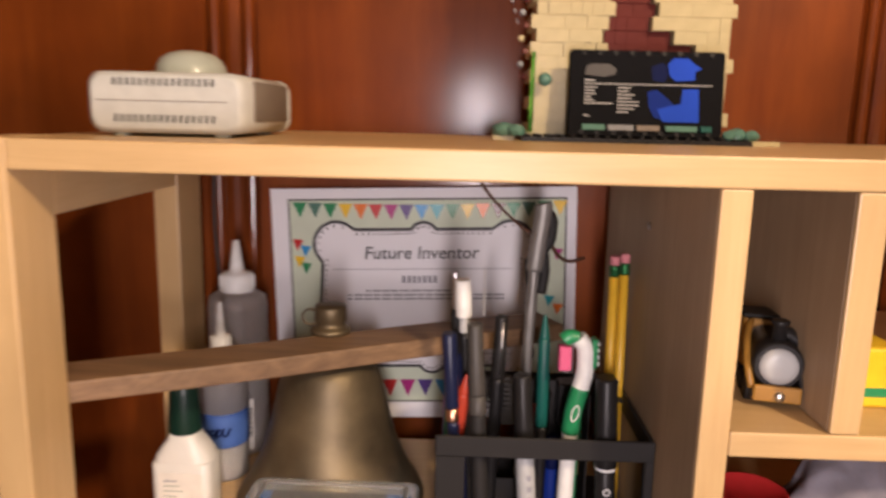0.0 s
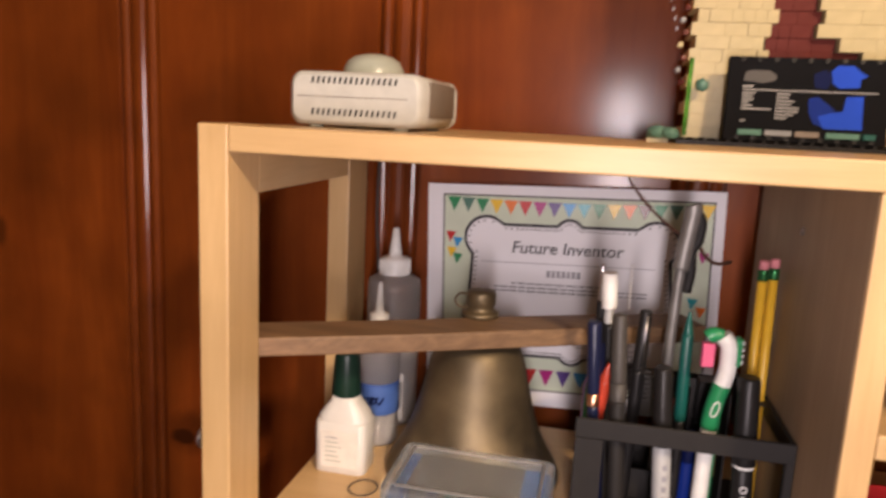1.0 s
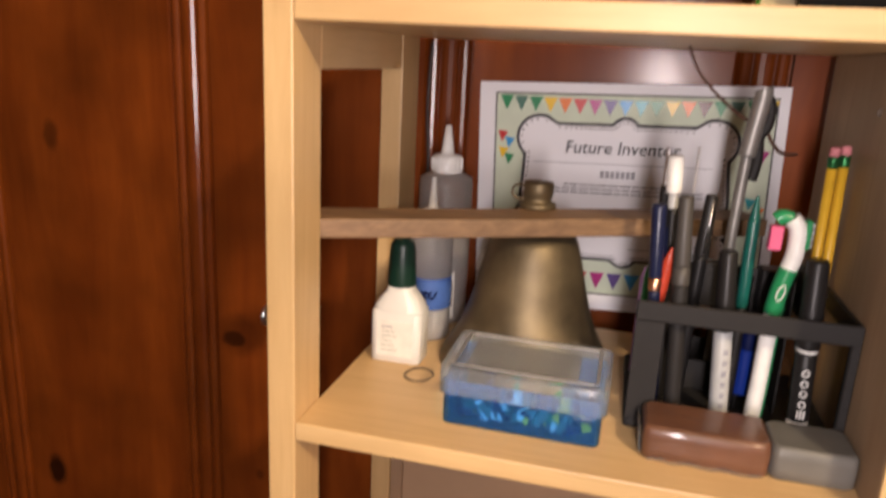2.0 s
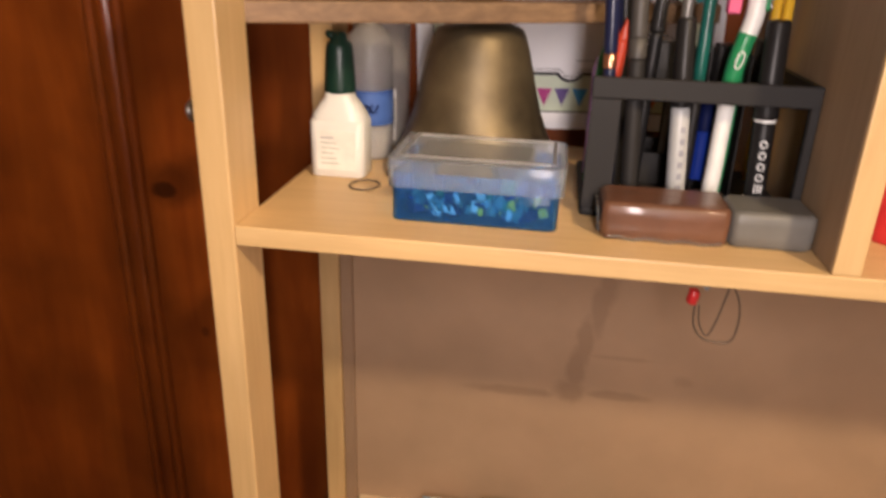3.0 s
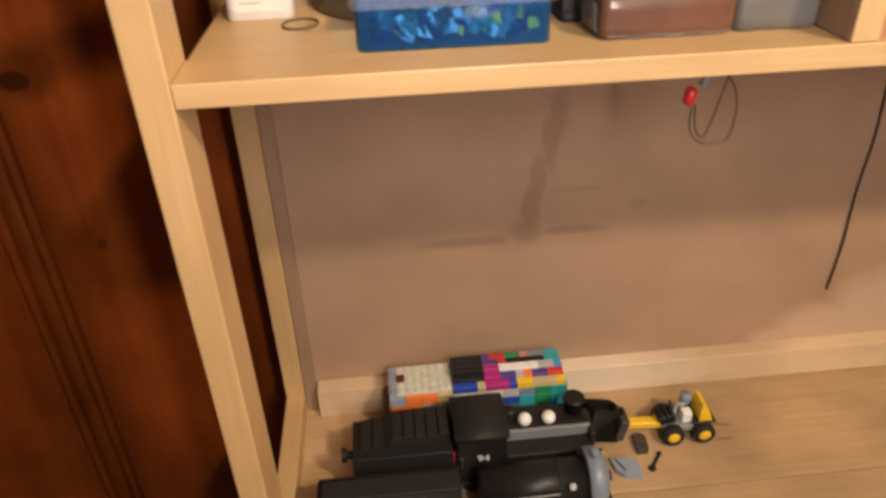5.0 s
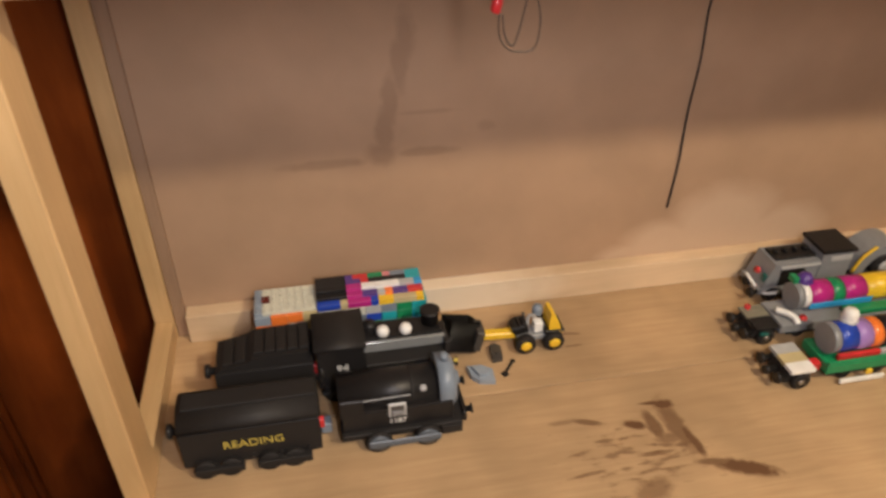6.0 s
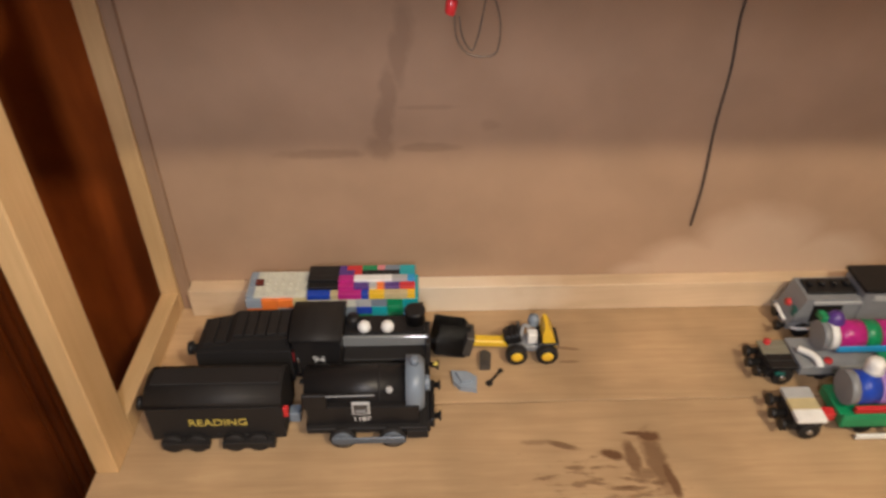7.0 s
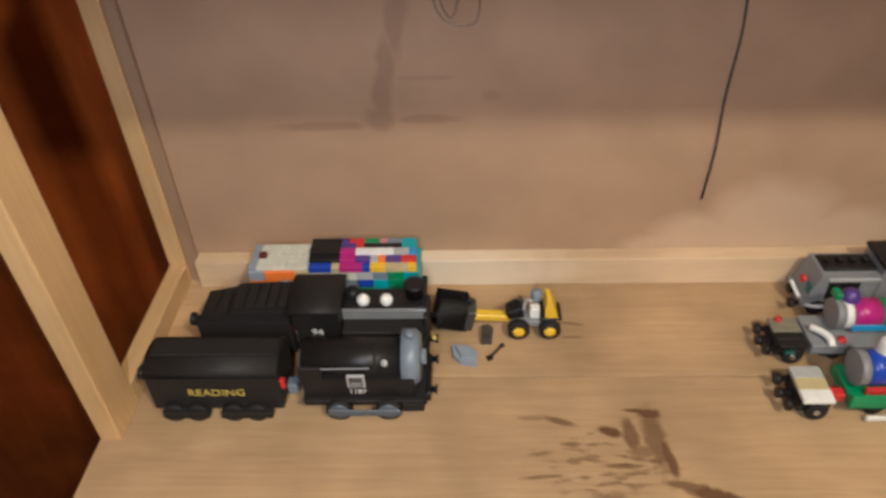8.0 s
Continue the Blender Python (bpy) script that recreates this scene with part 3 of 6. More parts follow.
brick_cache = {}


def brick_mesh(nx, ny, h, studs, material):
    """A toy building brick: bevelled body with studs on top."""
    key = (nx, ny, round(h, 5), studs, material.name)
    if key not in brick_cache:
        bm = box(0.00004, nx * STUD - 0.00004, 0.00004, ny * STUD - 0.00004, 0.0, h - 0.00005, 0.00018, 1)
        if studs:
            for i in range(int(nx)):
                for j in range(int(ny)):
                    s = lathe([(0.0024, -0.0002), (0.0024, 0.0014), (0.0021, 0.0017)], 8)
                    bm = join(bm, shift(s, Matrix.Translation(((i + 0.5) * STUD, (j + 0.5) * STUD, h))))
        brick_cache[key] = mesh_of("brick", bm, material)
    return brick_cache[key]


def brick(parent, x, y, z, nx, ny, h, material, studs=True, name="brick"):
    ob = new(name, brick_mesh(nx, ny, h, studs, material))
    ob.parent = parent
    ob.location = (x, y, z)
    return ob


BR, PL = 0.0096, 0.0032


def brick_tower():
    """A stepped tower of tan bricks with a reddish-brown stair, on a black plate."""
    rng = random.Random(5)
    ob = thing("brick_castle", (0.112, 0.645, TOP), "tan toy-brick tower with a reddish-brown stair on a black plate", "brick model")
    plate = brick(ob, -0.006, -0.024, 0.0, 20, 13, PL, BLACK, True, "base_plate")
    for row in range(21):
        z = PL + row * BR
        jut = 0.0015 * (row % 3)
        x = 0.0 + (0.004 if row % 2 else 0.0)
        edge = 0.053 + (0.004 if row % 4 == 1 else 0)
        while x < edge - 0.004:
            n = rng.choice((1, 2, 2, 3))
            n = max(1, min(n, int((edge - x) / STUD)))
            brick(ob, x, 0.008 + rng.choice((0.0, 0.0, 0.0004, 0.0012)) - (0.004 if row < 5 and x < 0.02 else 0), z, n, 5, BR, CREAM, row == 20)
            x += n * STUD
        wide = 0.115 if row < 7 else (0.103 if row < 8 else 0.088)
        x = edge + 0.001
        while x < wide - 0.004:
            n = rng.choice((1, 2))
            brick(ob, x, 0.014 + 0.001 * (row % 2), z, n, 4, BR, MAROON, row in (6, 7, 20))
            x += n * STUD
        x += 0.001
        while x < 0.146 - 0.004:
            n = rng.choice((1, 2, 3))
            n = max(1, min(n, int((0.148 - x) / STUD)))
            brick(ob, x, 0.008 + rng.choice((0.0, 0.0004, 0.001)), z, n, 5, BR, CREAM, row == 20)
            x += n * STUD
    for i in range(16):                                   # ragged trim up the outer edge
        z = 0.045 + 0.009 * i
        m = (MAROON, GREY, MAROON, CREAM)[i % 4]
        part("trim_stud", shift(lathe([(0.0022, -0.002), (0.0022, 0.002), (0.0016, 0.0025)], 8), pose(-0.004 - 0.003 * (i % 2), 0.006, z, 80, 20 * (i % 3), 0)), m, ob)
    for i in range(5):
        part("trim_drop", shift(lathe([(0.0001, 0.002), (0.0009, 0.001), (0.0010, -0.0008), (0.0001, -0.002)], 8, False), pose(-0.010 - 0.002 * i, 0.012, 0.085 + 0.007 * i)), STEEL, ob)
    part("rod", rod((0.001, -0.006, 0.006), (0.0015, -0.006, 0.062), ((0, 0.0016), (1, 0.0016)), 8), TRANSGREEN, ob, "clear green rod")
    part("pearl", shift(lathe([(0.0001, -0.005), (0.004, -0.003), (0.005, 0.0), (0.004, 0.003), (0.0001, 0.005)], 14, False), pose(0.010, -0.007, 0.043)), SANDGREEN, ob)
    for x, y, s in ((-0.018, -0.008, 1.0), (-0.010, -0.014, 0.8), (0.148, -0.008, 0.9), (0.157, -0.012, 0.7), (0.139, -0.018, 0.6)):
        bm = bmesh.new()
        bmesh.ops.create_icosphere(bm, subdivisions=2, radius=0.0085 * s)
        for v in bm.verts:
            v.co.z = max(v.co.z * 0.75, -0.0035)
            v.co += 0.0014 * noise.noise_vector(v.co * 190 + Vector((x * 50, y * 50, 0)))
        part("rock", shift(bm, Matrix.Translation((x, y, PL + 0.0035))), SANDGREEN, ob, "sand-green rock piece")
    for x, y in ((-0.026, -0.012), (0.162, -0.012), (0.15, -0.018)):
        brick(ob, x, y, 0.0, 2, 1, PL, CREAM, False, "tile")
    part("window_piece", box(0.024, 0.044, 0.004, 0.0085, 0.146, 0.164, 0.001), BLUEGREY, ob, "dark blue-grey window piece")
    # Black printed plaque in front of the tower.
    sign = part("plaque", shift(rounded(-0.0535, 0.0535, -0.0300, 0.0290, -0.003, 0.003, 0.002, 0.0006, 3), pose(0.0795, -0.015, PL + 0.0312, 84)), PLAQUE, ob, "black printed plaque with a blue shape")
    face = pose(0.0795, -0.015, PL + 0.0312, 84) @ Matrix.Translation((0, 0, 0.0031))

    def mark(outline, m, name="print"):
        part(name, shift(prism(outline, 0.0, 0.0002), face), m, sign)

    def bar(x, y, w, h, m, name="print"):
        mark([(x, y), (x + w, y), (x + w, y + h), (x, y + h)], m, name)

    bar(-0.043, 0.0055, 0.088, 0.0007, PRINTGREY, "rule")
    mark([(-0.043, 0.012), (-0.042, 0.018), (-0.038, 0.0195), (-0.026, 0.0195), (-0.021, 0.016), (-0.022, 0.0125), (-0.030, 0.0105)], CHARCOAL, "badge")
    bar(-0.043, 0.0075, 0.007, 0.0012, PRINTGREY)
    for k, w in enumerate((0.009, 0.007, 0.008, 0.005, 0.007, 0.020)):
        bar(-0.043, 0.003 - 0.0022 * k, w, 0.0009, PRINTGREY)
    bar(-0.043, -0.0165, 0.004, 0.0009, PRINTGREY)
    for k, w in enumerate((0.009, 0.008, 0.012, 0.010, 0.015, 0.015, 0.012, 0.008)):
        bar(-0.020, 0.003 - 0.0024 * k, w, 0.0009, PRINTGREY)
    mark([(0.001, 0.001), (0.007, 0.0025), (0.013, -0.002), (0.019, -0.007), (0.013, -0.0185), (0.006, -0.0165), (0.002, -0.009)], SCREENMID, "dim_blue_print")
    mark([(0.003, 0.018), (0.010, 0.021), (0.0135, 0.019), (0.0145, 0.012), (0.012, 0.0075), (0.004, 0.009)], SCREENNAVY, "navy_print")
    lift = Matrix.Translation((0, 0, 0.00025))
    head = [(0.014, 0.020), (0.018, 0.0242), (0.028, 0.0242), (0.033, 0.020), (0.0375, 0.0175), (0.033, 0.0150), (0.033, 0.0095), (0.020, 0.0085), (0.0155, 0.012)]
    body = [(0.025, 0.0030), (0.036, 0.0035), (0.0365, -0.008), (0.037, -0.0195), (0.012, -0.0195), (0.008, -0.011), (0.016, -0.0085), (0.024, -0.007)]
    for shape in (head, body):
        part("blue_print", shift(prism(shape, 0.0, 0.0002), face @ lift), SCREENBLUE, sign, "bright blue printed shape")
    for k in range(9):                                    # stud heads along the frame
        for y in (0.0272, -0.0278):
            part("stud", shift(lathe([(0.0017, 0), (0.0016, 0.0009)], 8), face @ Matrix.Translation((-0.044 + 0.011 * k, y, 0))), BLACK, sign)
    for x, w, m in ((-0.044, 0.016, SANDGREEN), (-0.026, 0.018, GREY), (-0.006, 0.016, GRILL), (0.014, 0.022, SANDGREEN), (0.038, 0.008, TEALDARK)):
        part("tile", shift(box(x, x + w, -0.0262, -0.0222, 0, 0.0018, 0.0004, 1), face), m, sign)
    return ob


brick_tower()


# ------------------------------------------------------------------ things on the middle shelf
def certificate():
    W, Hh = 0.279, 0.2210
    ob = thing("certificate", (-0.1015, 0.7625, 1.2000), "white paper certificate with bunting print, against the wall", "certificate")
    ob.rotation_euler = (0, radians(-2.0), 0)
    bm = box(0.0, W, 0.0, 0.0005, 0.0, Hh)
    sheet = part("sheet", bm, PAPER, ob)

    def layer(outline, depth, m, name="print"):
        part(name, shift(prism(outline, 0, 0.00025), pose(0, -0.0004 - depth, 0, 90)), m, ob)

    def rect(u, v, w, h, depth, m, name="print"):       # v runs down from the upper edge
        layer([(u, Hh - v - h), (u + w, Hh - v - h), (u + w, Hh - v), (u, Hh - v)], depth, m, name)

    rect(0.0155, 0.0095, 0.2545, 0.1955, 0.0000, INK, "border")
    rect(0.0170, 0.0110, 0.2515, 0.1925, 0.0004, MINT, "mint_field")

    def frame_line(grow):
        """Outline of a box with round lobes at its corners and small bumps at its middles."""
        cu, cv, a, top, low = 0.1395, Hh - 0.1075, 0.091, 0.0640, 0.0555
        lobes = [(sx * (a - 0.011), sy, 0.0155) for sx in (-1, 1) for sy in (top - 0.008, -low + 0.008)]
        lobes += [(0.0, top - 0.001, 0.0075), (0.006, -low + 0.001, 0.0075), (-a + 0.001, -0.022, 0.0065), (a - 0.001, -0.022, 0.0065)]
        pts = []
        for k in range(260):
            th = 2 * math.pi * k / 260
            c, sn = math.cos(th), math.sin(th)
            lift_x = 0.004 * abs(math.sin(2 * th))
            r = min((a + grow - lift_x) / max(abs(c), 1e-6), ((top if sn > 0 else low) + grow) / max(abs(sn), 1e-6))
            for x, y, q in lobes:
                along = x * c + y * sn
                gap = (q + grow) ** 2 - (x * sn - y * c) ** 2
                if gap > 0 and along > 0:
                    r = max(r, along + math.sqrt(gap))
            pts.append((cu + r * c, cv + r * sn))
        return pts

    layer(frame_line(0.0070), 0.0008, INK, "scroll_border")
    layer(frame_line(0.0040), 0.0012, PAPER, "scroll_gap")
    dots = frame_line(0.0016)
    for k in range(0, len(dots), 2):
        u, v = dots[k]
        rect(u - 0.0008, Hh - v - 0.0008, 0.0016, 0.0016, 0.0016, INK, "dot")
    flags = (GREEN, SANDGREEN, GREEN, YELLOW, ORANGE, RED, MAGENTA, PURPLE, AZURE, TEAL, GREEN, YELLOW, ORANGE, MAROON)
    for k in range(18):
        u = 0.021 + 0.0139 * k
        m = flags[k % len(flags)]
        dip = 0.003 * math.sin(math.pi * k / 17)
        layer([(u - 0.0005, Hh - 0.0122 - dip), (u + 0.006, Hh - 0.0262 - dip), (u + 0.0125, Hh - 0.0122 - dip)], 0.0022, m, "flag")
        if k < 15:
            u = 0.0148 + 0.0167 * k
            layer([(u, 0.0390), (u + 0.0072, 0.0225), (u + 0.0144, 0.0390)], 0.0022, flags[k % 14], "flag")
    for k, (u, v) in enumerate(((0.019, 0.046), (0.026, 0.052), (0.020, 0.062), (0.026, 0.068), (0.250, 0.046), (0.257, 0.056), (0.250, 0.10), (0.258, 0.108))):
        layer([(u, Hh - v), (u + 0.004, Hh - v - 0.011), (u + 0.010, Hh - v - 0.001)], 0.0022, flags[(k * 3 + 5) % 14], "flag")
    lettering("title", "Future Inventor", 0.0165, pose(0.137, -0.0032, Hh - 0.0600, 90), INK, ob, shear=0.12, bold=0.0001)
    rect(0.055, 0.0745, 0.165, 0.0006, 0.0020, INKGREY, "rule")
    for k in range(7):
        rect(0.119 + 0.0048 * k, 0.0812, 0.0034, 0.0068, 0.0020, INKGREY, "name_bar")
    for v, u, w in ((0.0945, 0.085, 0.10), (0.0985, 0.068, 0.15), (0.1022, 0.068, 0.15)):
        k = 0
        while k < w - 0.01:
            step = 0.006 + 0.006 * ((k * 7919) % 1)
            rect(u + k, v, step - 0.0015, 0.0016, 0.0020, INKGREY, "text_bar")
            k += step
    for v, u, w in ((0.150, 0.19, 0.03), (0.156, 0.15, 0.07), (0.161, 0.20, 0.012)):
        rect(u, v, w, 0.0008, 0.0020, INKGREY, "text_bar")
    return ob


certificate()


def bell():
    ob = thing("brass_bell", (-0.0305, 0.632, SHELF), "aged brass bell bolted to a brown wooden bar", "bell")
    out = [(0.0722, 0.0), (0.0728, 0.003), (0.0700, 0.009), (0.0630, 0.020), (0.0560, 0.033), (0.0505, 0.047), (0.0460, 0.062), (0.0420, 0.078), (0.0385, 0.092), (0.0355, 0.101), (0.0325, 0.1065), (0.024, 0.1095), (0.012, 0.111), (0.0001, 0.1112)]
    inner = [(r - 0.003, z - 0.003) for r, z in out[::-1] if 0.004 < r and z > 0.004] + [(0.0685, 0.0)]
    bm = lathe([(r, z * 1.06) for r, z in inner + out], 48, False)
    bmesh.ops.recalc_face_normals(bm, faces=bm.faces)
    part("bell_body", bm, BRASS, ob)
    bar = box(-0.175, 0.185, -0.020, 0.020, 0.1200, 0.1340, 0.0015)
    for v in bm_verts(bar):
        v.co.y += 0.0012 * math.sin(v.co.x * 23)
    part("wooden_bar", shift(bar, pose(0.006, -0.024 + 0.0, 0, 0, 0, 26.5)), BARWOOD, ob, "aged brown wooden bar")
    knob = part("bolt", lathe([(0.006, 0.1100), (0.006, 0.1335), (0.0150, 0.1340), (0.0152, 0.1370), (0.0135, 0.1385), (0.0112, 0.1390), (0.0110, 0.1430), (0.0120, 0.1440), (0.0120, 0.1535), (0.0112, 0.1550), (0.0001, 0.1552)], 20, False), BRASS, ob, "brass bolt and nut")
    part("ring", shift(tube([(0.006 * math.cos(a), 0, 0.006 * math.sin(a)) for a in [2 * math.pi * k / 10 for k in range(10)]], 0.0010, 6, 3, True), pose(-0.0145, -0.004, 0.1465)), BRASS, knob)
    return ob


def bm_verts(bm):
    bmesh.ops.subdivide_edges(bm, edges=[e for e in bm.edges if e.calc_length() > 0.1], cuts=8)
    return bm.verts


bell()


def white_bottle():
    ob = thing("glue_bottle", (-0.1335, 0.604, SHELF), "small milky bottle with a dark green cap", "bottle")
    body = rounded(-0.0215, 0.0215, -0.015, 0.015, 0.0, 0.044, 0.006, 0.001, 5)
    neck = bmesh.new()
    rings = []
    for w, d, z in ((0.0215, 0.015, 0.0435), (0.0205, 0.0145, 0.048), (0.0150, 0.0125, 0.056), (0.0112, 0.0112, 0.0605), (0.0105, 0.0105, 0.0645)):
        rings.append([neck.verts.new((w * math.copysign(abs(math.cos(a)) ** 0.6, math.cos(a)), d * math.copysign(abs(math.sin(a)) ** 0.6, math.sin(a)), z)) for a in [2 * math.pi * k / 24 for k in range(24)]])
    for a, b in zip(rings, rings[1:]):
        for k in range(24):
            neck.faces.new((a[k], a[(k + 1) % 24], b[(k + 1) % 24], b[k])).smooth = True
    neck.faces.new(rings[-1])
    shell = part("body", join(body, neck), MILK, ob)
    part("label", box(-0.0155, 0.0155, -0.0156, -0.0151, 0.006, 0.037, 0.0), LABEL, shell, "cream paper label with faint print")
    for k in range(6):
        part("text_bar", box(-0.012, -0.002 + 0.002 * (k % 3), -0.0160, -0.0157, 0.031 - 0.004 * k, 0.0318 - 0.004 * k), INKGREY if k == 0 else IVORY_DULL, shell)
    cap = part("cap", shift(lathe([(0.0118, 0.0), (0.0120, 0.002), (0.0104, 0.030), (0.0096, 0.0345), (0.0085, 0.0365), (0.0062, 0.038), (0.0056, 0.043), (0.0030, 0.0445), (0.0001, 0.0446)], 24, False), pose(0, 0, 0.0645)), DARKGREEN, ob, "dark green screw cap")
    part("spout", rod((0, 0, 0.103), (-0.0095, -0.002, 0.108), ((0, 0.004), (0.8, 0.003), (1, 0.0016)), 10), DARKGREEN, cap)
    return ob


white_bottle()


def tape_bottle():
    ob = thing("tape_wrapped_bottle", (-0.1255, 0.664, SHELF), "cloudy squeeze bottle wrapped in blue tape", "bottle")
    part("body", lathe([(0.0001, 0.0), (0.0185, 0.0), (0.0195, 0.002), (0.0195, 0.092), (0.0180, 0.100), (0.0110, 0.107), (0.0080, 0.110), (0.0001, 0.1105)], 28, False), CLEAR_DULL, ob)
    part("contents", lathe([(0.0001, 0.002), (0.0175, 0.002), (0.0175, 0.026), (0.0001, 0.026)], 24, False), MILK, ob)
    part("tape", lathe([(0.0197, 0.029), (0.0199, 0.0295), (0.0199, 0.0575), (0.0197, 0.058)], 28, False), TAPE, ob, "blue tape band")
    for k in range(3):
        part("marker_stroke", shift(tube([(-0.006, 0, 0), (-0.003, 0, 0.008), (0.002, 0, 0.002), (0.006, 0, 0.009)], 0.0008, 6, 3), pose(0.005 * k - 0.004, -0.0199, 0.038)), SCREENNAVY, ob)
    part("nozzle", lathe([(0.0085, 0.110), (0.0085, 0.118), (0.0042, 0.119), (0.0018, 0.146), (0.0001, 0.1462)], 18, False), WHITE, ob, "white nozzle")
    return ob


def tall_bottle():
    ob = thing("squeeze_bottle", (-0.127, 0.7145, SHELF), "tall cloudy squeeze bottle with a white nozzle cap", "bottle")
    part("body", lathe([(0.0001, 0.0), (0.0235, 0.0), (0.0248, 0.002), (0.0250, 0.060), (0.0250, 0.130), (0.0242, 0.138), (0.0170, 0.1425), (0.0125, 0.144), (0.0001, 0.1445)], 32, False), CLEAR_DULL, ob)
    part("contents", lathe([(0.0001, 0.002), (0.0232, 0.002), (0.0232, 0.020), (0.0001, 0.020)], 24, False), MILK, ob)
    cap = part("cap", lathe([(0.0142, 0.143), (0.0145, 0.145), (0.0140, 0.158), (0.0120, 0.1595), (0.0062, 0.1605), (0.0055, 0.166), (0.0028, 0.187), (0.0001, 0.1875)], 24, False), WHITE, ob, "white ribbed cap with nozzle")
    for k in range(18):
        a = 2 * math.pi * k / 18
        part("rib", shift(box(-0.0007, 0.0007, -0.0149, -0.0140, 0.146, 0.157), pose(0, 0, 0, 0, 0, math.degrees(a))), WHITE, cap)
    lab = part("label", shift(box(-0.007, 0.007, -0.0256, -0.0251, 0.006, 0.052), pose(0, 0, 0, 0, 0, 26)), LABEL, ob, "white label with a bar code")
    for k in range(12):
        part("code_bar", shift(box(-0.003, 0.006, -0.0259, -0.0257, 0.018 + 0.0022 * k, 0.0190 + 0.0022 * k + 0.0006 * (k % 2)), pose(0, 0, 0, 0, 0, 26)), INK, lab)
    return ob


tape_bottle()
tall_bottle()


def hollow(x0, x1, y0, y1, z0, z1, r, wall_t, material_name="", floor_t=0.0012, flip=False):
    """An open rounded tub; flip turns it into a lid."""
    def ring(bm, k, z):
        pts = []
        rr = max(r - k, 0.001)
        for cx, cy, a in ((x1 - r, y1 - r, 0), (x0 + r, y1 - r, 90), (x0 + r, y0 + r, 180), (x1 - r, y0 + r, 270)):
            for i in range(6):
                b = radians(a + 90 * i / 5)
                pts.append(bm.verts.new((cx + rr * math.cos(b), cy + rr * math.sin(b), z)))
        return pts
    bm = bmesh.new()
    lo, hi = (z1, z0) if flip else (z0, z1)
    d = -floor_t if flip else floor_t
    rings = [ring(bm, 0.0008, lo), ring(bm, 0, lo + d * 0.6), ring(bm, 0, hi), ring(bm, wall_t, hi), ring(bm, wall_t, lo + d)]
    n = len(rings[0])
    for a, b in zip(rings, rings[1:]):
        for i in range(n):
            bm.faces.new((a[i], a[(i + 1) % n], b[(i + 1) % n], b[i])).smooth = True
    bm.faces.new(rings[0])
    bm.faces.new(rings[-1])
    bmesh.ops.recalc_face_normals(bm, faces=bm.faces)
    return bm


def bead_box():
    ob = thing("plastic_box", (-0.0165, 0.540, SHELF), "blue clear plastic box with a lid, full of bits", "box")
    ob.rotation_euler = (0, 0, radians(-0.5))
    tub = part("tub", hollow(-0.0545, 0.0545, -0.036, 0.036, 0.0, 0.0335, 0.006, 0.0014), BLUE_CLEAR, ob, "blue see-through tub")
    lid = part("lid", hollow(-0.0575, 0.0575, -0.0385, 0.0385, 0.0235, 0.0425, 0.008, 0.0013, flip=True), CLEAR, ob, "clear lid with a recessed top")
    for x in (-0.0492, 0.0492):
        part("lid_rim", box(x - 0.0012, x + 0.0012, -0.030, 0.030, 0.0425, 0.0438, 0.0005), CLEAR_DULL, lid)
    for y in (-0.0305, 0.0305):
        part("lid_rim", box(-0.0475, 0.0475, y - 0.0012, y + 0.0012, 0.0425, 0.0438, 0.0005), CLEAR_DULL, lid)
    part("lid_insert", box(-0.042, 0.036, -0.024, 0.026, 0.0385, 0.0392), CHARCOAL, lid, "dark grey sheet under the lid")
    tub.visible_shadow = lid.visible_shadow = False
    rng = random.Random(11)
    colours = (MINT, SANDGREEN, TEALDARK, SCREENNAVY, MINT, SCREENNAVY, SCREENNAVY, YELLOW, SANDGREEN, GREEN, SCREENNAVY, NAVYPEN, SANDGREEN)
    for k in range(100):
        flake = box(-0.5, 0.5, -0.5, 0.5, -0.5, 0.5)
        size = (rng.uniform(0.004, 0.011), rng.uniform(0.0015, 0.004), rng.uniform(0.004, 0.009))
        for v in flake.verts:
            v.co = Vector([v.co[i] * size[i] * rng.uniform(0.6, 1.25) for i in range(3)])
        x = rng.choice((rng.gauss(-0.020, 0.011), rng.gauss(0.026, 0.009), rng.uniform(-0.046, 0.046)))
        y = rng.choice((-0.0290, -0.0275, rng.uniform(-0.027, 0.027)))
        part("flake", shift(flake, pose(max(-0.045, min(0.045, x)), y, rng.uniform(0.0065, 0.0145), rng.uniform(-25, 25), rng.uniform(0, 180), rng.uniform(-20, 20))), rng.choice(colours), ob)
    return ob


bead_box()


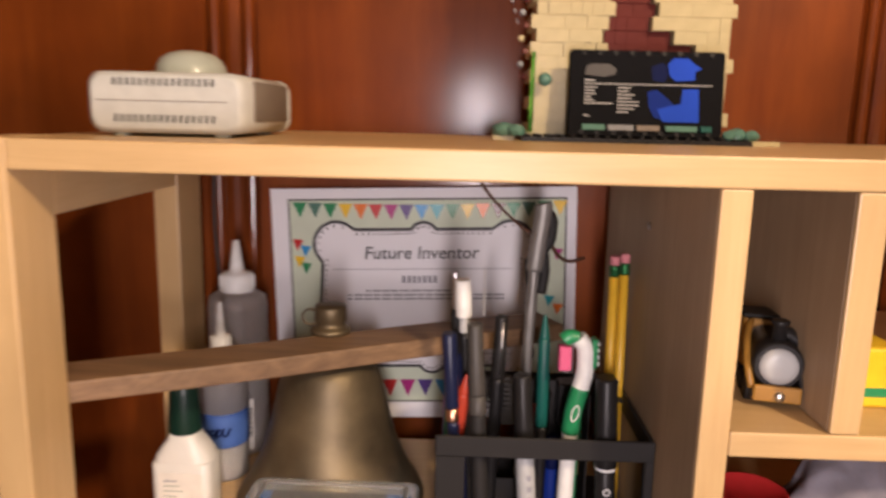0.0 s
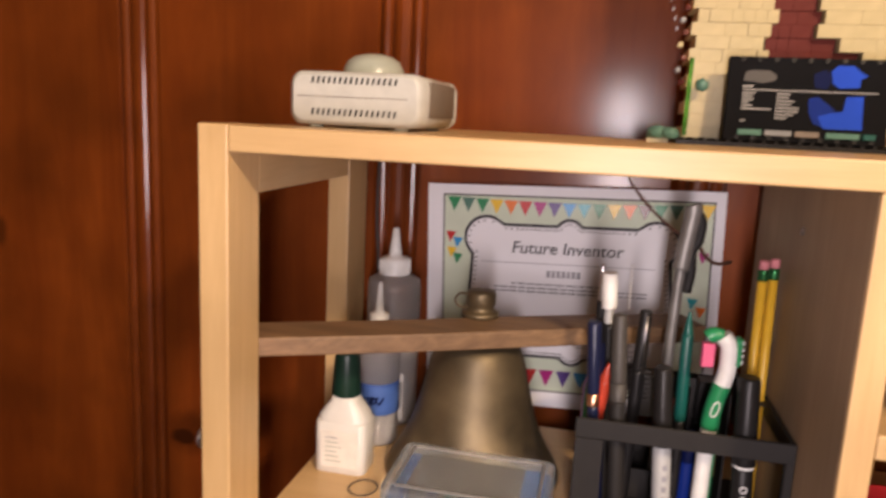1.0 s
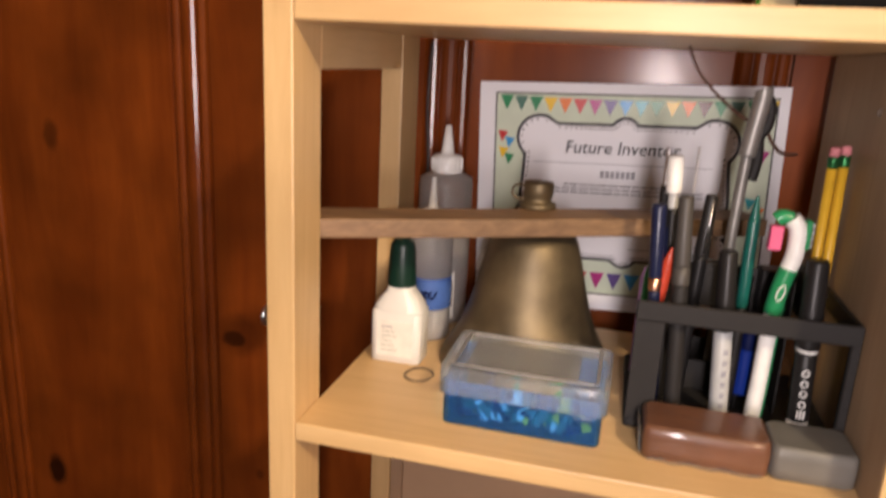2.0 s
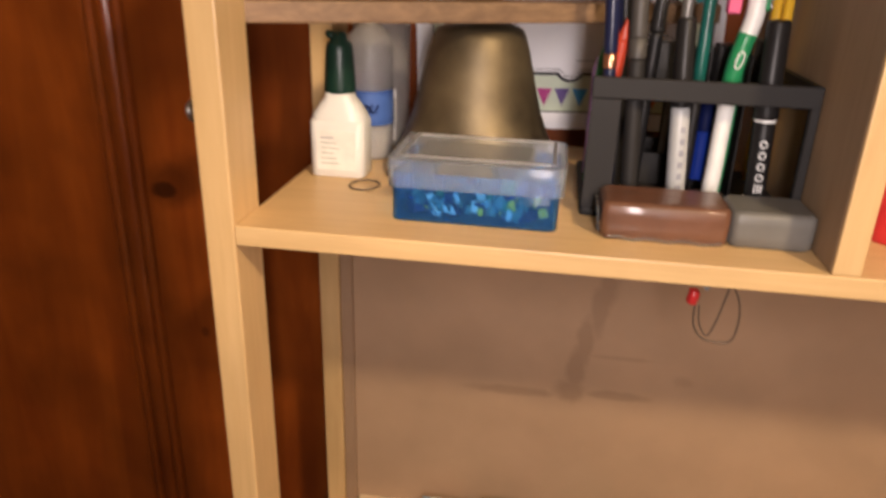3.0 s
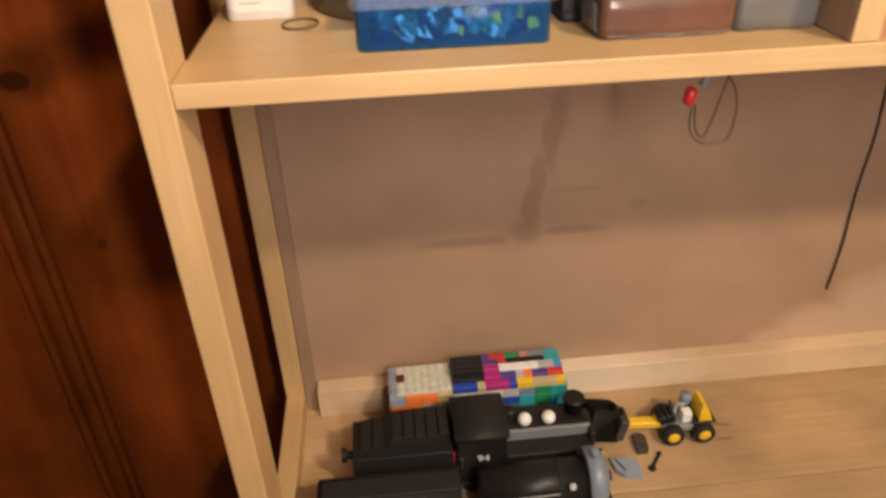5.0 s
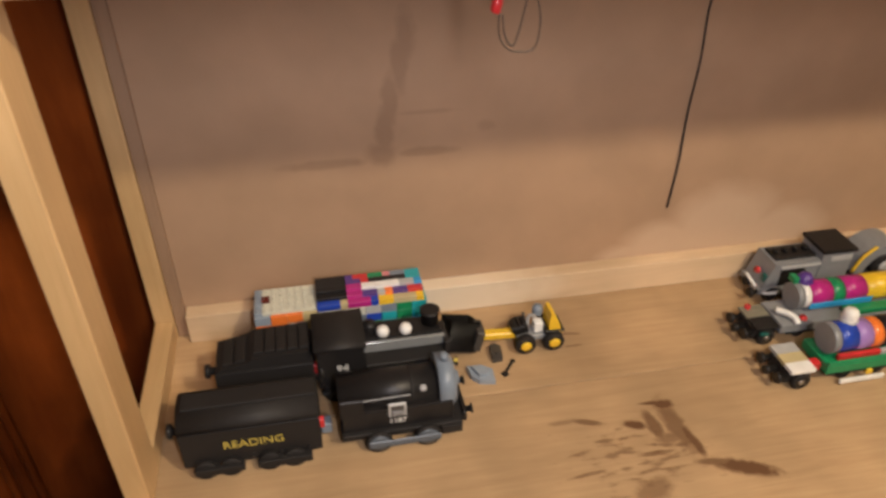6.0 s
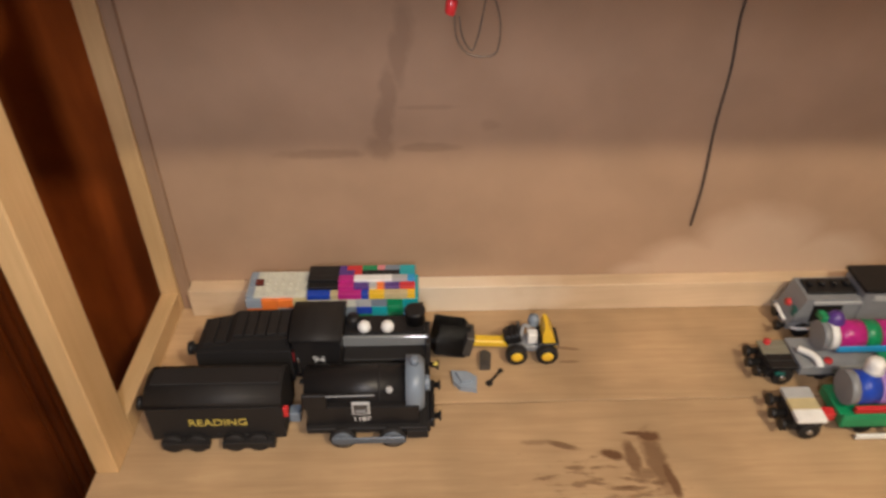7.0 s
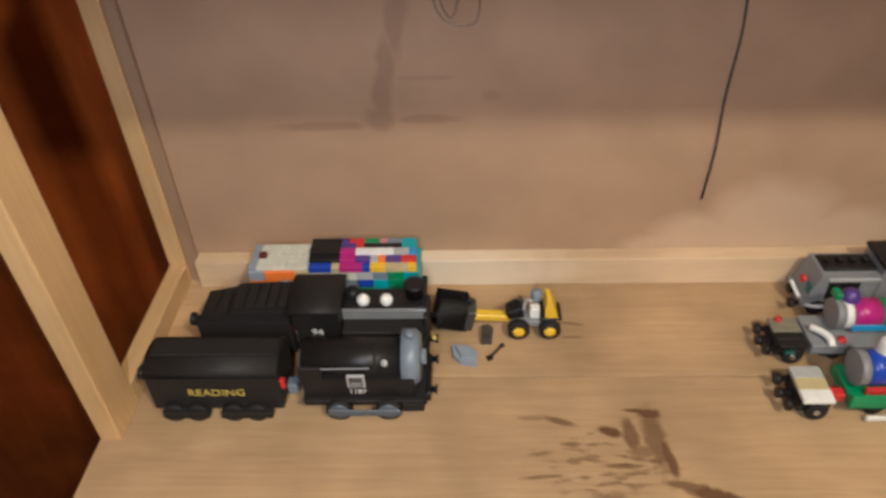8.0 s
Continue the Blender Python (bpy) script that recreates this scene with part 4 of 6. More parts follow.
def clay_block(name, x, y, w, d, h, m, label, crinkle):
    ob = thing(name, (x, y, SHELF), label, "clay block")
    bm = rounded(-w / 2, w / 2, -d / 2, d / 2, 0.0, h, 0.0055, 0.0022, 4)
    bmesh.ops.subdivide_edges(bm, edges=bm.edges[:], cuts=2, use_grid_fill=True)
    for v in bm.verts:
        if v.co.z > 0.002:
            v.co += crinkle * noise.noise_vector(v.co * 130 + Vector((x * 90, 0, 3)))
    part("block", bm, m, ob)
    if crinkle > 0.0006:                                   # folded ends of the wrapping
        for sx in (-1, 1):
            part("wrap_fold", shift(box(-0.0008, 0.0008, -d * 0.35, d * 0.35, 0.003, h * 0.8, 0.0003, 1), pose(sx * (w / 2 + 0.0006), 0, 0, 0, sx * 6)), CLEAR, ob)
        part("wrap_seam", tube([(-w / 2 + 0.004 + k * (w - 0.008) / 9, -d / 2 - 0.001, 0.0022 + 0.001 * math.sin(k * 2.3)) for k in range(10)], 0.0008, 6, 3), CLEAR, ob)
    return ob


clay_block("wrapped_clay_block", 0.1035, 0.5205, 0.078, 0.040, 0.0245, WRAP, "brown block in shiny clear wrapping", 0.0012)
clay_block("grey_clay_block", 0.1682, 0.5220, 0.0500, 0.039, 0.0235, CLAYGREY, "plain grey modelling block", 0.0004)


def hair_tie(points, loc, label):
    ob = thing("hair_tie", loc, label, "hair tie")
    part("band", tube(points, 0.00075, 6, 5, True), RUBBER, ob)
    return ob


hair_tie([(0.011 * math.cos(a) * (1 + 0.06 * math.sin(2 * a)), 0.0125 * math.sin(a), 0.0) for a in [2 * math.pi * k / 14 for k in range(14)]], (-0.107, 0.573, SHELF + 0.0008), "thin dark elastic ring lying on the shelf")


def pen_holder():
    """Black desk organiser: base, posts, top ring, grid and back wall."""
    ob = thing("pen_holder", (0.0, -0.022, SHELF), "black plastic open-frame pen organiser full of pens", "pen holder")
    x0, x1, y0, y1, h = 0.0525, 0.1935, 0.565, 0.690, 0.0945
    part("base", rounded(x0, x1, y0, y1, 0.0, 0.006, 0.003, 0.0008, 3), BLACK_DULL, ob)
    for x, y in ((x0 + 0.016, y1 - 0.006), (x1 - 0.006, y0), (x1 - 0.006, y1 - 0.006)):
            part("post", box(x, x + 0.006, y, y + 0.006, 0.0055, h - 0.013, 0.0008, 1), BLACK_DULL, ob)
    part("front_band", box(x0, x1, y0, y0 + 0.003, h - 0.014, h, 0.0008, 1), BLACK_DULL, ob)
    part("back_band", box(x0 + 0.016, x1, y1 - 0.003, y1, h - 0.014, h, 0.0008, 1), BLACK_DULL, ob)
    for x in (x1 - 0.003,):                              # the other side is open
        part("side_band", box(x, x + 0.003, y0 + 0.0032, y1 - 0.0032, h - 0.014, h, 0.0008, 1), BLACK_DULL, ob)
    for a, b, c in ((x0 + 0.0225, 0.088, h - 0.0142), (0.088, 0.116, 0.030), (0.116, 0.150, h - 0.0142)):
        part("back_wall", box(a, b, y1 - 0.002, y1 - 0.0005, 0.006, c, 0.0003, 1), BLACK_DULL, ob)
    for x in (0.083, 0.131, 0.158):
        part("partition", box(x, x + 0.0014, 0.610, 0.6335, 0.006, h + 0.012, 0.0003, 1), BLACK_DULL, ob)
    part("front_panel", box(x0 + 0.0005, x0 + 0.0195, y0 + 0.0002, y0 + 0.0018, 0.006, h - 0.0142, 0.0003, 1), BLACK_DULL, ob)
    for k in range(7):
        part("mesh_bar", box(0.0875, 0.1025, 0.6125, 0.6137, h + 0.0 + 0.0036 * k, h + 0.0012 + 0.0036 * k), BLACK_DULL, ob)
    for a, b, c in ((x0 + 0.016, 0.088, h + 0.014), (0.088, 0.114, 0.030), (0.114, 0.152, h + 0.014)):
        part("mid_wall", box(a, b, 0.634, 0.6355, 0.006, c, 0.0003, 1), BLACK_DULL, ob)
    for k in range(9):
        y = 0.640 + 0.0052 * k
        part("grid_bar", box(x0 + 0.012, x1 - 0.004, y, y + 0.0011, h - 0.004, h - 0.0025), BLACK_DULL, ob)
    # inner pen tubes that rise above the band
    for x, z0, z1 in ((0.104, 0.080, 0.112), (0.145, 0.080, 0.112), (0.172, 0.080, 0.116)):
        part("inner_tube", box(x - 0.0075, x + 0.0075, 0.617, 0.633, z0, z1, 0.001, 1), BLACK, ob)
    return ob


pen_holder()
FOOT = SHELF + 0.0065
FORWARD = Vector((0, 0.022, 0))       # the pens stand in the front slots


def pen(name, low, high, label, sections, category="pen", extra=None):
    """A writing tool whose sections (from, to, radius, radius, material, part name) run from low to high."""
    low, high = Vector(low) - FORWARD, Vector(high) - FORWARD
    ob = thing(name, low, label, category)
    d = high - low
    for a, b, ra, rb, m, pn in sections:
        p, q = d * a, d * b
        part(pn, rod(p, q, ((0, ra), (0.03, ra), (0.97, rb), (1, rb * 0.85)), 14), m, ob)
    return ob, d


# blue pen with a clear body and copper ring
pen("ballpoint_pen", (0.0690, 0.587, FOOT), (0.0595, 0.580, 1.353), "blue and clear ballpoint pen standing in the organiser", [(0, 0.60, 0.0036, 0.0042, NAVYPEN, "barrel"), (0.60, 0.66, 0.0044, 0.0044, COPPER, "ring"), (0.66, 1.0, 0.0046, 0.0050, NAVYPEN, "cap")])
ob, d = pen("gel_pen", (0.073, 0.600, FOOT), (0.0635, 0.594, 1.350), "slim navy gel pen with a silver clip", [(0, 0.9, 0.0038, 0.0040, NAVYPEN, "barrel"), (0.9, 1.0, 0.0034, 0.0028, BLACK, "button")])
part("clip", rod(d * 0.55 + Vector((0.0, -0.0046, 0)), d * 0.93 + Vector((0.0, -0.0046, 0)), ((0, 0.0009), (1, 0.0009)), 8), STEEL, ob)
ob, d = pen("capped_pen", (0.0785, 0.611, FOOT), (0.0675, 0.600, 1.384), "black pen with a clear cap standing tall", [(0, 0.80, 0.0045, 0.0045, BLACK, "barrel"), (0.80, 0.86, 0.0038, 0.0034, LIGHTGREY, "grip"), (0.86, 1.0, 0.0054, 0.0054, WHITE, "cap")])
part("clip", box(0.0028, 0.0046, -0.010, -0.006, 0.158, 0.190, 0.0005, 1), CLEAR_DULL, ob)
pen("fine_liner", (0.0680, 0.614, FOOT), (0.0625, 0.606, 1.388), "thin dark liner pen with a steel clip", [(0, 0.86, 0.0034, 0.0034, BLACK_DULL, "barrel"), (0.86, 1.0, 0.0024, 0.0018, STEEL, "clip")])
pen("felt_pen", (0.0855, 0.579, FOOT), (0.0760, 0.579, 1.360), "dark grey rubbery felt pen", [(0, 0.62, 0.0058, 0.0056, BLACK_DULL, "barrel"), (0.62, 0.70, 0.0060, 0.0060, CHARCOAL, "grip"), (0.70, 1.0, 0.0058, 0.0050, CHARCOAL, "cap")])
ob, d = pen("roller_pen", (0.090, 0.612, FOOT), (0.0950, 0.606, 1.358), "glossy black roller pen with a slanted clip", [(0, 0.72, 0.0046, 0.0046, BLACK, "barrel"), (0.72, 1.0, 0.0052, 0.0042, BLACK, "cap")])
part("clip", rod(d * 0.74 + Vector((0.001, -0.0056, 0)), d * 0.98 + Vector((0.001, -0.0052, 0)), ((0, 0.0008), (1, 0.0008)), 8), STEEL, ob)
pen("teal_pen", (0.1260, 0.606, FOOT), (0.1235, 0.601, 1.361), "dark teal pen with a pointed end", [(0, 0.5, 0.0040, 0.0042, BLACK, "barrel"), (0.5, 0.9, 0.0042, 0.0042, TEALDARK, "cap"), (0.9, 1.0, 0.0036, 0.0010, TEALDARK, "end")])
pen("red_pencil", (0.0588, 0.602, FOOT), (0.0720, 0.588, 1.322), "red-orange coloured pencil in the organiser", [(0, 0.9, 0.0042, 0.0042, REDPEN, "barrel"), (0.9, 1.0, 0.0042, 0.0010, REDPEN, "point")])
pen("green_pencil", (0.0592, 0.628, FOOT), (0.0610, 0.626, 1.300), "green coloured pencil in the organiser", [(0, 0.9, 0.0036, 0.0036, GREEN, "barrel"), (0.9, 1.0, 0.0036, 0.0010, GREEN, "point")])
pen("purple_pencil", (0.0592, 0.652, FOOT), (0.0592, 0.650, 1.290), "purple coloured pencil in the organiser", [(0, 0.9, 0.0036, 0.0036, LILAC, "barrel"), (0.9, 1.0, 0.0036, 0.0010, LILAC, "point")])
pen("navy_marker", (0.1330, 0.606, FOOT + 0.014), (0.1345, 0.608, 1.272), "navy blue marker deep in the organiser", [(0, 0.6, 0.0055, 0.0055, SCREENMID, "barrel"), (0.6, 1.0, 0.0058, 0.0050, SCREENNAVY, "cap")])
pen("maroon_pen", (0.1235, 0.618, FOOT), (0.1245, 0.620, 1.290), "dark red pen between the markers", [(0, 0.25, 0.0012, 0.0040, BLACK, "tip"), (0.25, 1.0, 0.0042, 0.0042, MAROON, "barrel")])
ob, d = pen("silver_marker", (0.1175, 0.584, FOOT), (0.1080, 0.584, 1.325), "pale grey marker with dark print and black cap", [(0, 0.55, 0.0064, 0.0064, LIGHTGREY, "barrel"), (0.55, 1.0, 0.0069, 0.0060, BLACK, "cap")])
for k in range(6):
    part("print", shift(box(-0.0016, 0.0016, -0.0067, -0.0063, 0.012 + 0.008 * k, 0.016 + 0.008 * k), pose(-0.0003 - 0.0004 * k, 0, 0)), INKGREY, ob)
# black board marker, label with plain white shapes in place of the maker's mark
ob, d = pen("board_marker", (0.1685, 0.580, FOOT), (0.1625, 0.580, 1.326), "black whiteboard marker, white end down", [(0, 0.10, 0.0064, 0.0068, WHITE, "end_plug"), (0.10, 0.50, 0.0070, 0.0070, BLACK, "barrel"), (0.50, 0.515, 0.0072, 0.0072, WHITE, "collar"), (0.515, 1.0, 0.0080, 0.0072, BLACK, "cap")])
for k, (w, z) in enumerate(((0.0045, 0.026), (0.004, 0.0335), (0.0045, 0.041), (0.004, 0.0485))):
    part("logo_shape", shift(lathe([(0.0016, 0), (0.0027, 0), (0.0027, 0.0003), (0.0016, 0.0003)], 12, False), pose(-0.0003 - 0.0027 * z / 0.06, -0.0073, z, 90)), WHITE_INK, ob)
for k in range(3):
    part("print", box(-0.0036 + 0.0020 * k, -0.0025 + 0.0020 * k, -0.0075, -0.0069, 0.0155, 0.0215), WHITE_INK, ob)


def pencil(low, high):
    low, high = Vector(low), Vector(high)
    ob = thing("pencil", low, "yellow hexagonal pencil with green ferrule and pink eraser", "pencil", "pencils in the organiser")
    d = high - low
    part("shaft", rod((0, 0, 0), d * 0.92, ((0, 0.0038), (1, 0.0038)), 6), PENCIL, ob)
    part("ferrule", rod(d * 0.92, d * 0.965, ((0, 0.0040), (0.2, 0.0037), (0.3, 0.0040), (0.5, 0.0037), (0.6, 0.0040), (1, 0.0039)), 14), GREENFERRULE, ob)
    part("eraser", rod(d * 0.965, d, ((0, 0.0036), (0.8, 0.0036), (1, 0.0028)), 12), PINK, ob)
    return ob


pencil((0.1835, 0.642, FOOT), (0.1785, 0.630, 1.393))
pencil((0.1885, 0.628, FOOT), (0.1868, 0.634, 1.394))


def toothbrush():
    ob = thing("toothbrush", (0.1400, 0.566, FOOT), "green and white toothbrush with pink bristles", "toothbrush")
    pts = [(0.0, 0, 0.0), (0.001, -0.001, 0.03), (0.0015, -0.001, 0.06), (0.0022, -0.001, 0.09)]
    part("handle", tube(pts, 0.0056, 12, 6), WHITE, ob)
    part("green_strip", tube([(p[0] + 0.0040, p[1] + 0.001, p[2]) for p in pts], 0.0031, 10, 6), GREEN, ob, "green rubber strip")
    part("grip", tube([(0.0020, -0.001, 0.084), (0.0035, -0.002, 0.100), (0.0070, -0.002, 0.116)], 0.0060, 12, 6), GREEN, ob, "green grip with a white oval ring")
    part("oval_ring", shift(tube([(0.0022 * math.cos(a), 0, 0.0055 * math.sin(a)) for a in [2 * math.pi * k / 10 for k in range(10)]], 0.0005, 6, 3, True), pose(0.0035, -0.0082, 0.100, 0, 14)), WHITE, ob)
    part("neck", tube([(0.0068, -0.002, 0.115), (0.0092, -0.002, 0.128), (0.0085, -0.002, 0.143), (0.0035, -0.002, 0.150)], 0.0058, 12, 6), WHITE, ob)
    part("head", tube([(0.0035, -0.002, 0.1495), (-0.002, -0.002, 0.1505), (-0.0055, -0.002, 0.148)], 0.0050, 12, 5), GREEN, ob, "green brush head")
    part("bristles", box(-0.0085, -0.0005, -0.006, 0.002, 0.128, 0.1445, 0.0008, 1), PINKBRISTLE, ob, "pink bristles")
    part("tongue_pad", box(0.0125, 0.0165, -0.006, 0.003, 0.130, 0.150, 0.0012, 1), GREEN, ob)
    for k in range(4):
        part("pad_rib", box(0.0160, 0.0180, -0.005, 0.002, 0.132 + 0.0045 * k, 0.1345 + 0.0045 * k, 0.0004, 1), LIGHTGREY, ob)
    return ob


toothbrush()


def clip_tool():
    """Grey tweezer-like tool with a brown cord, standing behind the pens."""
    ob = thing("hemostat_tool", (0.1145, 0.622, FOOT), "grey slim clamp tool with a dark jaw and brown cord", "tool")
    part("shaft", tube([(0, 0, 0), (0.001, 0, 0.07), (0.0035, 0, 0.15), (0.0050, 0, 0.19)], 0.0042, 10, 5), STEELGREY, ob)
    part("arm", tube([(0.0045, -0.001, 0.182), (0.0068, -0.002, 0.205), (0.0090, -0.003, 0.226), (0.0085, -0.003, 0.2305)], 0.0062, 12, 6), STEELGREY, ob)
    part("jaw", tube([(0.0128, 0, 0.224), (0.0160, 0, 0.217), (0.0150, 0, 0.204), (0.0110, 0, 0.196), (0.0120, 0, 0.180), (0.0100, 0, 0.165)], 0.0040, 10, 5), BLACK_DULL, ob, "dark inner jaw")
    part("cord", tube([(-0.044, 0.035, 0.262), (-0.036, 0.030, 0.243), (-0.022, 0.020, 0.226), (-0.004, 0.010, 0.211), (0.008, 0.004, 0.205)], 0.0011, 6, 6), CORD, ob, "brown cord")
    part("cord", tube([(0.014, 0.003, 0.205), (0.022, 0.010, 0.192), (0.034, 0.030, 0.183), (0.050, 0.060, 0.180)], 0.0014, 6, 6), CORD, ob, "brown cord")
    return ob


clip_tool()


# ------------------------------------------------------------------ wires
def hanging_lead():
    ob = thing("test_lead", (0.1375, 0.522, 1.1805), "red plug with a looped thin lead under the shelf", "cable")
    ob.scale = (0.80, 1, 1)
    part("plug", shift(rounded(-0.0045, 0.0045, -0.004, 0.004, -0.037, -0.026, 0.0035, 0.0015, 4), pose(0.001, 0, 0, 0, 14)), RED, ob, "red plastic plug")
    part("strap", tube([(0.010, 0, 0.0), (0.008, 0, -0.010), (0.002, 0, -0.024)], 0.0028, 8, 5), GREY, ob)
    part("wire", tube([(-0.004, 0, -0.036), (-0.002, 0.002, -0.052), (0.006, 0.003, -0.062), (0.018, 0.003, -0.065), (0.031, 0.002, -0.062), (0.0335, 0, -0.045), (0.029, -0.001, -0.028), (0.018, -0.001, -0.014), (0.012, 0, -0.003)], 0.0009, 6, 7), WIREGREY, ob)
    part("wire", tube([(0.000, 0.002, -0.038), (0.003, 0.003, -0.052), (0.011, 0.004, -0.061), (0.016, 0.003, -0.050), (0.020, 0.002, -0.032), (0.023, 0.001, -0.014), (0.020, 0, -0.002)], 0.0009, 6, 7), WIREGREY, ob)
    return ob


hanging_lead()
wire = thing("back_wire", (0.0, 0.6978, 0.0), "thin dark wire running down the back panel", "cable")
part("wire", tube([(0.4005, 0, 1.18), (0.4010, 0, 1.12), (0.3985, 0, 1.08), (0.4015, 0, 1.03), (0.4000, 0, 0.97), (0.4025, 0, 0.91), (0.4005, 0, 0.853)], 0.0012, 8, 6), WIRE, wire)
groove_wire = thing("wall_cable", (0.0, 0.761, 0.0), "thin dark cable hanging down the panel wall", "cable")
part("wire", tube([(-0.160, 0, 1.20), (-0.1615, 0, 1.27), (-0.158, 0, 1.33), (-0.161, 0, 1.39), (-0.159, 0, 1.4555)], 0.0016, 8, 5), WIRE, groove_wire)


# ------------------------------------------------------------------ trains on the desk
def wheel_at(parent, x, y, r, w, m, hub=None, hub_r=0.5):
    ob = part("wheel", shift(lathe([(r * 0.4, -w / 2), (r * 0.96, -w / 2), (r, -w / 2 + 0.0006), (r, w / 2 - 0.0006), (r * 0.96, w / 2), (r * 0.4, w / 2)], 20), pose(x, y, r, 90)), m, parent)
    if hub:
        part("hub", shift(lathe([(r * hub_r, 0), (r * hub_r, 0.0006), (r * hub_r * 0.5, 0.0010), (0.0001, 0.0010)], 14, False), pose(x, y - w / 2, r, 90)), hub, ob)
    return ob


def half_barrel(length, r, z0, seg=14):
    """A lying half cylinder along x that starts at height z0."""
    out = [(-r, 0.0)] + [(-r * math.cos(math.pi * k / seg), r * math.sin(math.pi * k / seg)) for k in range(1, seg)] + [(r, 0.0)]
    bm = prism(out, 0, length)
    for f in bm.faces:
        f.smooth = abs(f.normal.z) < 0.5
    return shift(bm, Matrix(((0, 0, 1, 0), (1, 0, 0, 0), (0, 1, 0, z0), (0, 0, 0, 1))))


def tender(x, y, words, L=0.122, top=0.0):
    ob = thing("toy_tender", (x, y, T), "black toy-brick coal tender" + (" with yellow lettering" if words else " standing behind another"), "toy train", "brick train cars")
    W = 0.050
    part("frame", box(0.004, L - 0.004, 0.004, W - 0.004, 0.007, 0.0118, 0.0006, 1), BLACK_DULL, ob)
    part("tank", box(0.0, L, 0.0, W, 0.012, 0.053, 0.0012, 2), BLACK_DULL, ob)
    if words:
        part("rounded_top", shift(half_barrel(L, W / 2, 0.0, 8), pose(0.0, W / 2, 0.0528) @ Matrix.Diagonal((1, 1, 0.60, 1))), BLACK_DULL, ob)
        part("top_lip", box(0.004, L - 0.002, W / 2 - 0.010, W / 2 + 0.010, 0.0668, 0.0695, 0.0006, 1), BLACK_DULL, ob)
    else:                                                  # stepped coal load, high at the engine end
        coal = prism([(0.001, 0.0528), (0.006, 0.0555), (0.030, 0.0605), (0.036, 0.0650), (L - 0.003, 0.0665), (L - 0.001, 0.0528)], -W + 0.003, -0.003)
        part("coal_load", shift(coal, pose(0, 0, 0, 90)), BLACK_DULL, ob, "stepped black coal load")
        for k in range(5):
            z = 0.0648 + 0.0003 * k
            part("slope_ridge", shift(box(0, 0.0095, -0.017, 0.017, 0, 0.0035, 0.0005, 1), pose(0.038 + 0.0108 * k, W / 2, z, 0, -6)), BLACK_DULL, ob)
        for k in range(2):
            part("slope_ridge", shift(box(0, 0.0100, -0.018, 0.018, 0, 0.0030, 0.0005, 1), pose(0.008 + 0.012 * k, W / 2, 0.0558 + 0.0025 * k, 0, -12)), BLACK_DULL, ob)
    part("seam_strip", box(0.001, L - 0.001, -0.0006, 0.0004, 0.0525, 0.0540, 0.0003, 1), BLACK, ob)
    for k in range(4):
        xx = L * (0.15 + 0.18 * k + (0.10 if k > 1 else 0))
        wheel_at(ob, xx, -0.003, 0.0105, 0.005, BLACK_DULL)
        wheel_at(ob, xx, W - 0.003, 0.0105, 0.005, BLACK_DULL)
    part("bogie_frame", box(0.010, L * 0.43, -0.0085, -0.0002, 0.008, 0.0155, 0.0004, 1), BLACK_DULL, ob)
    part("bogie_frame", box(L * 0.53, L * 0.92, -0.0085, -0.0002, 0.008, 0.0155, 0.0004, 1), BLACK_DULL, ob)
    part("buffer", rod((0.0, W / 2 - 0.010, 0.046), (-0.010, W / 2 - 0.010, 0.046), ((0, 0.004), (0.55, 0.004), (0.6, 0.007), (1, 0.007)), 12), BLACK, ob)
    for k in range(5):
        part("sole_bar_stud", shift(lathe([(0.0024, 0), (0.0022, 0.0014)], 8), pose(0.012 + (L - 0.024) * k / 4, 0.0, 0.0175, 90)), BLACK_DULL, ob)
    part("coupler", box(L, L + 0.010, W / 2 - 0.006, W / 2 + 0.006, 0.010, 0.022, 0.001, 1), BLUEGREY, ob)
    part("red_plate", box(L - 0.001, L + 0.004, 0.004, 0.009, 0.035, 0.046, 0.0006, 1), RED, ob)
    if words:
        lettering("lettering", words, 0.0125, pose(L / 2 + 0.002, -0.0008, 0.035, 90), GOLD_INK, ob, "yellow raised railway lettering")
    return ob


